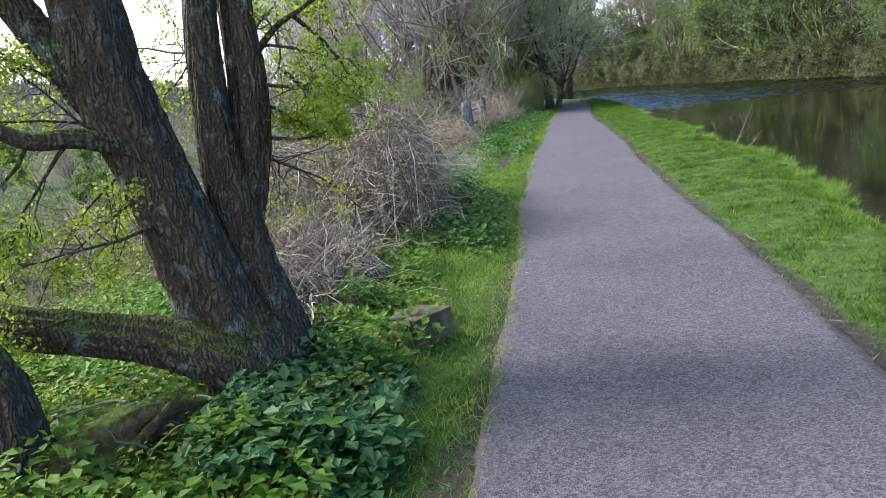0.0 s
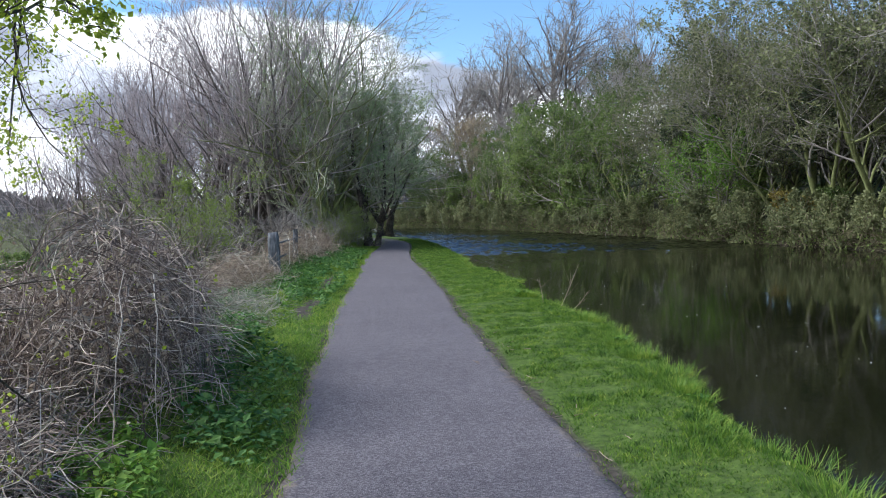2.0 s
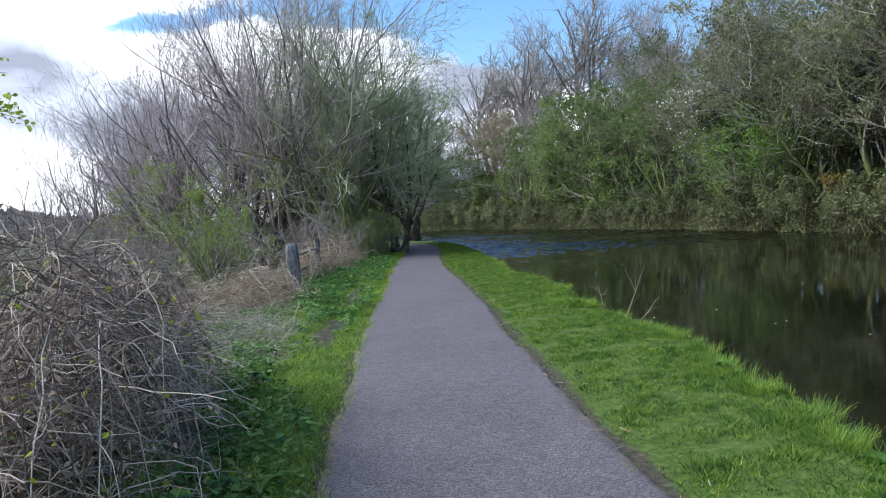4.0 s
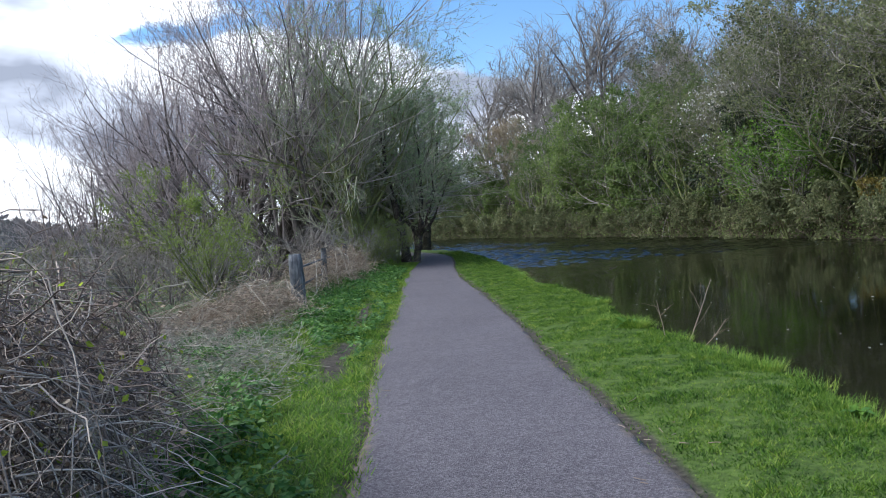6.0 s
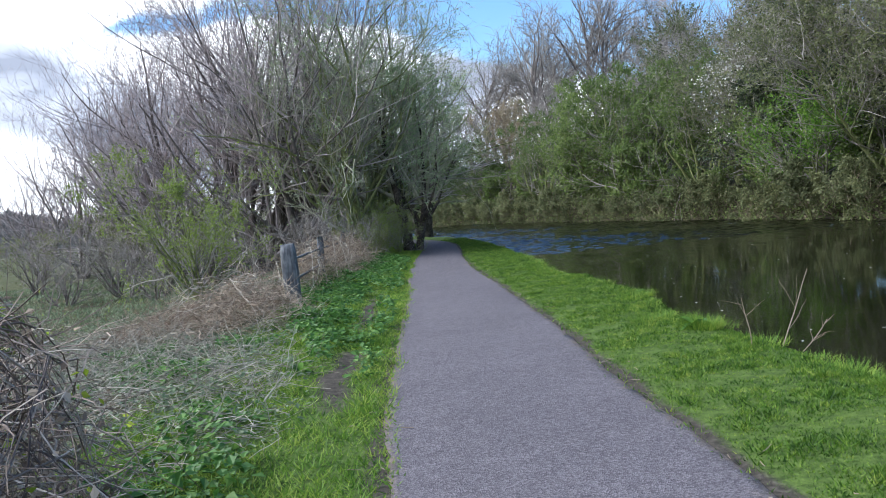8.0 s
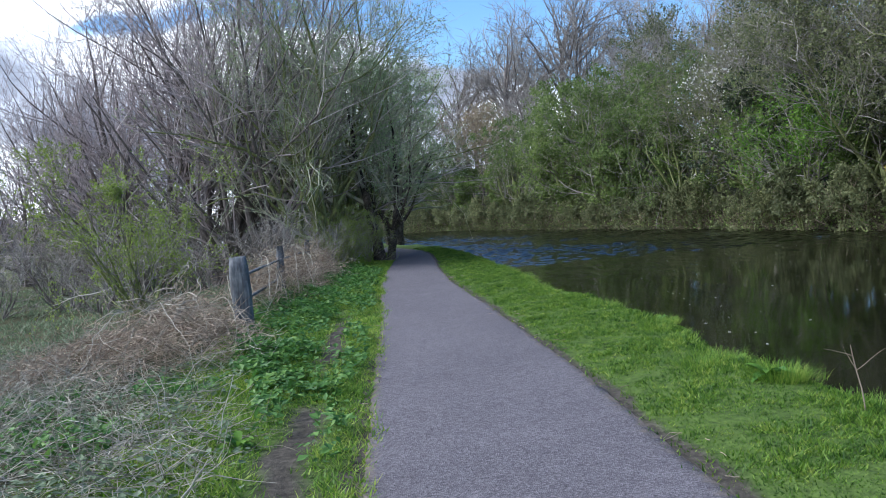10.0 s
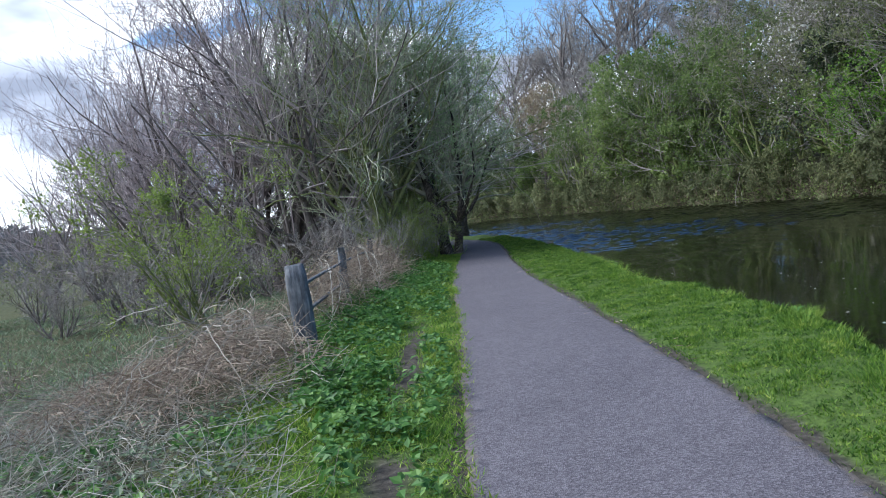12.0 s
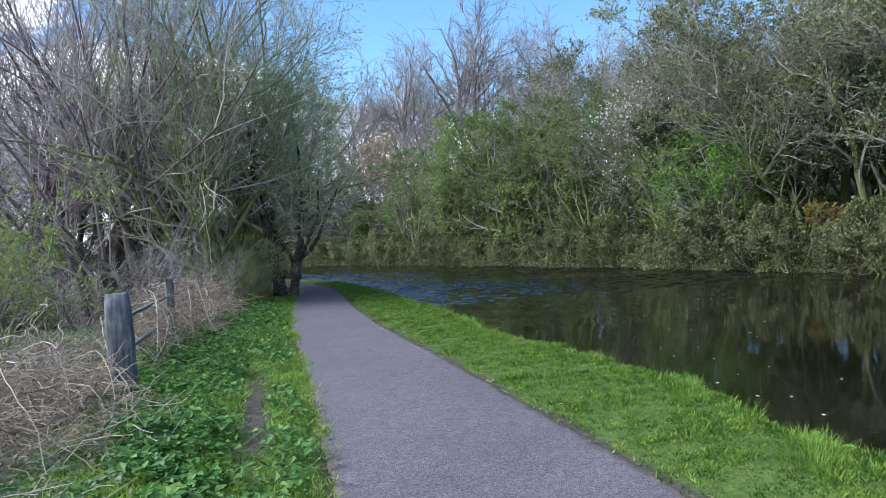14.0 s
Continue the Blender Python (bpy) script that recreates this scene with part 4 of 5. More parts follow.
def leafy_patch(name, label, mat, n, spots, size, tall, seed, category="weeds", slim=0.75, flat=0.3):
    """Many low leaves in clumps. spots: x, y, radius along x, radius along y."""
    rng = np.random.default_rng(seed)
    sp = np.array(spots, float)
    weight = sp[:, 2] * sp[:, 3]
    who = rng.choice(len(sp), n, p=weight / weight.sum())
    r, a = np.sqrt(rng.random(n)), rng.random(n) * 6.283
    p = sp[who, :2] + np.stack([np.cos(a) * r * sp[who, 2], np.sin(a) * r * sp[who, 3]], 1)
    z, path, shore, far_side, left = land(p)
    lump = np.clip(0.55 + 0.75 * rough_noise(p, 5.0, seed + 1), 0.08, 1.3)
    track = np.exp(-((left - 1.55 + 0.12 * rough_noise(p, 2.4, 19)) / 0.22) ** 2) * smooth(13, 15, p[:, 1]) * smooth(27, 23, p[:, 1]) * np.clip(rough_noise(p, 1.6, 11) * 0.9 + 1.1, 0, 1)
    gaps = rough_noise(p, 3.2, seed + 2) + 0.35 * rng.normal(0, 1, n) > -0.35
    keep = (path > 0.08 + 0.1 * rng.random(n)) & (rng.random(n) > track * 1.25) & gaps
    c = np.column_stack([p, z + tall * lump * rng.random(n) ** 0.5])[keep]
    m = len(c)
    d = unit(np.column_stack([rng.normal(0, 1, (m, 2)), rng.normal(-0.1, 0.45, m) * (1.2 - flat)]))
    s = unit(np.cross(d, np.array([0, 0, 1.0])) + rng.normal(0, 0.25, (m, 3)))
    up = np.cross(s, d)
    ln = size * rng.uniform(0.5, 1.4, (m, 1))
    mid = c + d * ln * 0.42
    v = np.stack([c, mid + s * ln * slim * 0.5 + up * ln * 0.1, c + d * ln - up * ln * 0.05, mid - s * ln * slim * 0.5 + up * ln * 0.1], 1)
    me = mesh_from(name, v.reshape(-1, 3), np.arange(m * 4).reshape(m, 4), mat)
    return tagged(new(name, me), label, category, kind="stuff")


build_grass()
leafy_patch("nettle_patch", "dark green nettles growing beside the fence", NETTLE, 30000, [(1.9, 22.5, 0.9, 4.5), (2.7, 28, 1.1, 4.5), (4.0, 33, 1.1, 4), (1.6, 18.2, 0.4, 2.4), (0.4, 10.2, 0.6, 2.6), (0.2, 13.2, 0.5, 1.2), (1.5, 20.0, 0.5, 1.2)], 0.075, 0.26, 51)
leafy_patch("ivy_patch", "glossy dark ivy around the tree foot", IVY, 3600, [(-0.75, 4.3, 0.5, 0.6), (-0.9, 3.7, 0.4, 0.45), (-0.5, 3.5, 0.25, 0.4)], 0.075, 0.32, 52, "ivy")
leafy_patch("weed_patch", "bright green low weeds under the tree", LEAF_BRIGHT, 17000, [(-0.5, 5.4, 0.5, 0.9), (-1.7, 3.4, 0.8, 0.7), (-2.7, 5.2, 1.3, 1.6), (-0.5, 7.2, 0.45, 1.3), (-3.2, 7.5, 1.6, 1.6), (-0.95, 3.3, 0.4, 0.45)], 0.068, 0.27, 53)
leafy_patch("young_weeds", "sunlit yellow-green young leaves on the woodland floor", LEAF_SPRING, 26000, [(-0.8, 3.9, 0.5, 0.6), (-0.4, 5.7, 0.4, 0.8), (-1.6, 3.3, 0.7, 0.5), (-2.7, 4.8, 1.2, 1.2), (-4.2, 7.5, 2.0, 2.0), (-2.2, 6.4, 0.8, 0.8), (-0.95, 3.1, 0.35, 0.35), (-5, 11, 2, 3)], 0.042, 0.24, 57)
leafy_patch("nettle_shoots", "young green nettles pushing through flattened straw", NETTLE, 6500, [(-0.3, 17.4, 0.6, 0.8), (0.5, 19.0, 0.5, 0.6), (-1.5, 16.2, 0.7, 0.7), (-0.9, 19.2, 0.5, 0.6), (-2.6, 18, 0.8, 0.9), (0.4, 15.0, 0.4, 0.5), (-4.5, 20.5, 1.2, 1.4)], 0.065, 0.2, 58)
leafy_patch("goosegrass_patch", "pale matted goosegrass over dead stems", GLAUCOUS, 30000, [(-4.5, 16, 2.0, 4), (-6, 24, 3, 6), (0.5, 16, 0.7, 2.2), (-0.6, 17.5, 1.4, 3), (-2.6, 19, 1.6, 4), (-3.5, 26, 2.2, 4), (0.4, 19.2, 0.8, 1.6)], 0.06, 0.16, 54)


def tangle(name, label, mat, n, mounds, seed, length=1.1, radius=0.004, arch=0.5, category="brambles", k=7):
    """Arching dry canes over mounds: x, y, half width, half length, height."""
    rng = np.random.default_rng(seed)
    mo = np.array(mounds, float)
    weight = mo[:, 2] * mo[:, 3] * (0.4 + mo[:, 4])
    who = rng.choice(len(mo), n, p=weight / weight.sum())
    r, a = np.sqrt(rng.random(n)), rng.random(n) * 6.283
    q = np.stack([np.cos(a) * r, np.sin(a) * r], 1)
    p = mo[who, :2] + q * mo[who, 2:4]
    dome = np.sqrt(np.maximum(1 - r * r, 0)) * mo[who, 4] * (0.85 + 0.25 * rough_noise(p, 2.6, seed))
    z = heights(p[:, 0], p[:, 1])
    start = np.column_stack([p, z + dome * rng.random(n) ** 0.45])
    d = rng.normal(0, 1, (n, 3)) * np.array([1, 1, 0.45]) + np.array([0, 0, arch])
    ln = length * rng.uniform(0.4, 1.3, n)
    path = grown(rng, start, d, ln, k, 0.34, -0.14)
    path[..., 2] = np.maximum(path[..., 2], z[:, None] + 0.01)
    rad = (radius * rng.uniform(0.6, 1.5, n))[:, None] * np.linspace(1, 0.45, k)[None]
    v, f = tube_arrays(path, rad, 3)
    return tagged(new(name, mesh_from(name, v, f, mat)), label, category, kind="stuff"), path


_, canes = tangle("bramble_mound", "large mound of dry tangled bramble canes", CANE, 8000, [(-0.68, 9.8, 0.72, 1.5, 1.72), (-0.6, 11.8, 0.62, 1.6, 1.55), (-2.0, 10.2, 1.2, 2.4, 1.2)], 61, 0.7, 0.0042, 0.3, k=7)
tangle("bramble_heap", "low heap of pale dead bramble stems", CANE, 2600, [(-1.35, 7.3, 0.7, 1.1, 0.6), (-1.1, 6.3, 0.45, 0.7, 0.35)], 62, 0.65, 0.0042, 0.2, k=6)
tangle("fence_brambles", "russet dry brambles piled against the fence", STRAW_BROWN, 6500, [(0.2, 21.6, 1.1, 2.0, 0.75), (0.3, 23.3, 0.62, 1.5, 0.95), (1.4, 26.6, 0.5, 2.3, 1.0), (2.2, 29.5, 0.7, 2.6, 1.05), (2.9, 32.5, 0.8, 2.4, 1.1), (-1.0, 22, 1.0, 2.2, 0.5)], 63, 0.55, 0.004, 0.3, k=5)
tangle("straw_thatch", "flattened straw-coloured dead grass", STRAW, 9000, [(0.5, 17.0, 0.6, 1.6, 0.15), (-1.2, 20.0, 1.2, 1.6, 0.3), (0.1, 15.8, 0.9, 2.2, 0.16), (-0.4, 18.0, 1.3, 2.4, 0.2), (0.9, 20.6, 0.6, 0.9, 0.2), (-2.2, 17, 1.6, 3.5, 0.2), (-3.6, 22, 2.4, 5, 0.22), (2.9, 33.5, 0.7, 1.6, 1.1), (0.3, 14.2, 0.5, 0.8, 0.2), (-3.5, 14.5, 1.6, 2.5, 0.2)], 64, 0.5, 0.003, 0.1, "dead grass", 4)


def draped(name, label, mat, n, mounds, seed, radius=0.004, k=10):
    """Long canes that arch out of the crown of a mound and hang down over its flanks."""
    rng = np.random.default_rng(seed)
    mo = np.array(mounds, float)
    weight = mo[:, 2] * mo[:, 3] * mo[:, 4]
    who = rng.choice(len(mo), n, p=weight / weight.sum())
    a = rng.random(n)[:, None] * 6.283 + rng.normal(0, 1.3, (n, 1)) * np.linspace(0, 1, k)[None]
    r0 = rng.uniform(0.0, 0.8, n)[:, None]
    r = r0 + (rng.uniform(0.25, 0.9, n))[:, None] * np.linspace(0, 1, k)[None] ** 0.8
    x, y = mo[who, 0:1] + np.cos(a) * r * mo[who, 2:3], mo[who, 1:2] + np.sin(a) * r * mo[who, 3:4]
    p = np.stack([x.ravel(), y.ravel()], 1)
    z0 = heights(p[:, 0], p[:, 1]).reshape(n, k)
    flank = np.sqrt(np.maximum(1 - r * r, 0)) * mo[who, 4:5] * (0.92 + 0.2 * rough_noise(p, 2.6, seed).reshape(n, k))
    lift = 0.16 * rng.random(n)[:, None] * np.sin(np.linspace(0.4, 3.0, k))[None]
    path = np.stack([x, y, z0 + np.maximum(flank + lift, 0.02)], 2) + np.cumsum(rng.normal(0, 0.022, (n, k, 3)), 1)
    v, f = tube_arrays(path, (radius * rng.uniform(0.6, 1.4, n))[:, None] * np.linspace(1, 0.5, k)[None], 4)
    return tagged(new(name, mesh_from(name, v, f, mat)), label, "brambles", kind="stuff")


draped("bramble_canes", "pale dead bramble canes hanging over the mound", CANE, 170, [(-0.68, 9.8, 0.8, 1.6, 1.75), (-0.6, 11.8, 0.7, 1.7, 1.58), (-1.35, 7.4, 0.8, 1.3, 0.7)], 69, 0.0042)
draped("bramble_runners", "brown bramble runners hanging over the mound", CANE, 240, [(-0.68, 9.8, 0.8, 1.6, 1.75), (-0.6, 11.8, 0.7, 1.7, 1.58), (-2.0, 10.2, 1.2, 2.4, 1.25)], 70, 0.0038)
draped("fence_runners", "dead stems trailing over the fence brambles", STRAW, 130, [(0.2, 21.6, 1.1, 2.0, 0.8), (0.4, 23.3, 0.7, 1.5, 1.0), (1.4, 26.6, 0.6, 2.3, 1.05), (2.2, 29.5, 0.8, 2.6, 1.1)], 71, 0.005)
rng = np.random.default_rng(66)
v, f = leaf_arrays(rng, along(rng, canes, 1500, 0.3, 0.03), 0.045, 0.2, 0.7)
tagged(new("bramble_leaves", mesh_from("bramble_leaves", v, f, LEAF_SPRING)), "sparse fresh yellow-green bramble leaves on the mound", "leaves", kind="stuff")


v, f = leaf_arrays(rng, along(rng, canes, 5200, 0.0, 0.05), 0.05, 0.3, 0.6)
tagged(new("withered_leaves", mesh_from("withered_leaves", v, f, STRAW_BROWN)), "withered brown leaves caught in the bramble mound", "leaves", kind="stuff")
_, scrub_canes = tangle("meadow_brambles", "low dark bramble scrub across the meadow edge", CANE, 6500, [(-4.2, 21.5, 2.0, 3.0, 0.5), (-6.0, 27, 2.5, 3.5, 0.6), (-4.6, 11, 1.9, 4, 0.8), (-7.5, 17, 3, 4.5, 0.9), (-3.6, 15.5, 1.5, 2.2, 0.6), (-5, 6.5, 1.8, 1.8, 0.5), (-8, 26, 3, 4, 0.8)], 67, 0.8, 0.0045, 0.35, k=5)
v, f = leaf_arrays(rng, along(rng, scrub_canes, 7000, 0.2, 0.06), 0.06, 0.2, 0.7)
tagged(new("scrub_leaves", mesh_from("scrub_leaves", v, f, LEAF_GREEN)), "small green leaves on the meadow scrub", "leaves", kind="stuff")


far_pts = [(np.interp(q, far_s, FAR[1:10, 0]) + 0.25, np.interp(q, far_s, FAR[1:10, 1]), 0.7, 1.5, 0.55) for q in np.arange(6, far_s[-1] - 8, 2.4)]
_, fringe = tangle("bank_fringe", "dead stalks and brambles trailing into the water below the far bank", FRINGE, 6500, far_pts, 68, 0.8, 0.009, 0.2, k=4)
v, f = leaf_arrays(rng, along(rng, fringe, 9000, 0.1, 0.12), 0.12, 0.2, 0.7)
tagged(new("bank_leaves", mesh_from("bank_leaves", v, f, LEAF_GREEN)), "low green leaves along the foot of the far bank", "leaves", kind="stuff")


for x, y, turn, size in ((-4.8, 9.6, 20, 0.42), (-5.6, 15.5, 80, 0.5), (-8.2, 20, 150, 0.6), (-10.5, 26, 220, 0.75), (-6.4, 28.5, 300, 0.6), (-13, 33, 40, 0.9), (-3.9, 25, 110, 0.4), (-8, 13, 200, 0.5), (-12, 18, 260, 0.7), (-15, 26, 10, 0.8), (-18, 38, 95, 1.0)):
    bush = copy_thing_scaled(thicket, set_down(thicket, x, y, height(x, y) - 0.05, turn, size))
    tagged(bush, "low tangled green scrub bush in the rough meadow", "shrub", "bushes in the meadow")


# ---- fence ----
def slab(size, bevel, mat, name, jag=0.01, seed=0, cuts=6):
    """A bevelled, slightly uneven timber, its foot at the origin."""
    bm = bmesh.new()
    bmesh.ops.create_cube(bm, size=1.0)
    bmesh.ops.subdivide_edges(bm, edges=bm.edges[:], cuts=cuts, use_grid_fill=True)
    for ve in bm.verts:
        ve.co = Vector((ve.co.x * size[0], ve.co.y * size[1], (ve.co.z + 0.5) * size[2]))
        edge = (abs(ve.co.x) > size[0] * 0.49) + (abs(ve.co.y) > size[1] * 0.49) + (ve.co.z > size[2] * 0.99)
        if edge > 1:
            ve.co.x *= 1 - bevel / size[0] * 2
            ve.co.y *= 1 - bevel / size[1] * 2
        k = noise.noise_vector(ve.co * 9 + Vector((seed, 0, 0)))
        ve.co += Vector((k.x, k.y, k.z * 0.8)) * jag
    me = bpy.data.meshes.new(name)
    bm.to_mesh(me)
    bm.free()
    me.materials.append(mat)
    for poly in me.polygons:
        poly.use_smooth = True
    return me


def build_fence():
    fence = thing("fence", (1.15, 23.3, height(1.15, 23.3)), "weathered grey timber fence with leaning posts and wire", "fence")
    z0 = fence.location.z
    tops = []
    for i, (x, y, w, h, lx, ly) in enumerate([(1.2, 23.2, 0.27, 1.16, -1.5, 1), (2.0, 28.2, 0.16, 1.12, 1, -2), (2.95, 33.2, 0.15, 1.05, 2, 1)]):
        po = part("post", slab((w, w * 0.85, h + 0.1), 0.02, POST_WOOD, "post", 0.014, i * 3.1), fence)
        po.matrix_basis = pose(x - 1.15, y - 23.3, height(x, y) - z0 - 0.1, ly, lx, -10 + 4 * i)
        tops.append((x - 1.15, y - 23.3, height(x, y) - z0 + h))
    for a, b in zip(tops[:-1], tops[1:]):
        for drop in (0.3, 0.68):
            a3, b3 = np.array(a), np.array(b)
            span = np.linalg.norm(b3 - a3)
            rail = part("rail", slab((0.035, 0.065, span), 0.008, POST_WOOD, "rail", 0.008, drop * 9), fence, "split grey timber rail")
            rail.matrix_basis = Matrix.Translation(a3 + np.array([-0.02, 0, -drop])) @ Vector(b3 - a3).to_track_quat("Z", "X").to_matrix().to_4x4()
        for drop, r, nm in ((0.1, 0.003, "wire"), (0.35, 0.003, "wire"), (0.6, 0.003, "wire")):
            t = np.linspace(0, 1, 9)[:, None]
            q = np.array(a) * (1 - t) + np.array(b) * t - np.array([0, 0, drop]) + np.column_stack([0 * t, 0 * t, -0.03 * np.sin(t * np.pi)])
            q = q + np.array([0.09, 0, 0])
            v, f = tube_arrays(q[None], np.full((1, 9), r) * (1 + 0.1 * np.sin(np.arange(9) * 2.1))[None], 8)
            part(nm, mesh_from(nm, v, f, WIRE, True), fence)


build_fence()


# ---- the old tree beside the path ----
def limb_mesh(rng, pts, radii, name, mat, sides=56, ridges=0.09, steps=60):
    """A stout limb through a few places, with a ridged bark surface."""
    pts, radii = np.array(pts, float), np.array(radii, float)
    t = np.linspace(0, len(pts) - 1, steps)
    i = np.minimum(t.astype(int), len(pts) - 2)
    u = (t - i)[:, None]
    pad = np.vstack([2 * pts[0] - pts[1], pts, 2 * pts[-1] - pts[-2]])
    p0, p1, p2, p3 = pad[i], pad[i + 1], pad[i + 2], pad[i + 3]
    line = 0.5 * (2 * p1 + (p2 - p0) * u + (2 * p0 - 5 * p1 + 4 * p2 - p3) * u ** 2 + (3 * p1 - p0 - 3 * p2 + p3) * u ** 3)
    r = np.interp(t, np.arange(len(pts)), radii)
    v, f = tube_arrays(line[None], r[None], sides)
    v = v.reshape(steps, sides, 3)
    a = np.arange(sides) / sides * 6.283
    ph = rng.random(6) * 6.283
    s = np.linspace(0, 1, steps)[:, None]
    bulge = 0.6 * np.sin(3 * a + ph[0] + 2.2 * s) + 0.5 * np.sin(5 * a + ph[1] - 3 * s) + 1.5 * np.abs(np.sin(5.5 * a + ph[2] + 2.2 * np.sin(5 * s + ph[3]))) + 0.9 * np.abs(np.sin(8.5 * a + ph[4] - 3 * np.sin(9 * s))) - 1.2 + rng.normal(0, 0.28, (steps, sides))
    v = line[:, None] + (v - line[:, None]) * (1 + ridges * bulge[..., None])
    return mesh_from(name, v.reshape(-1, 3), f, mat, True), line, r


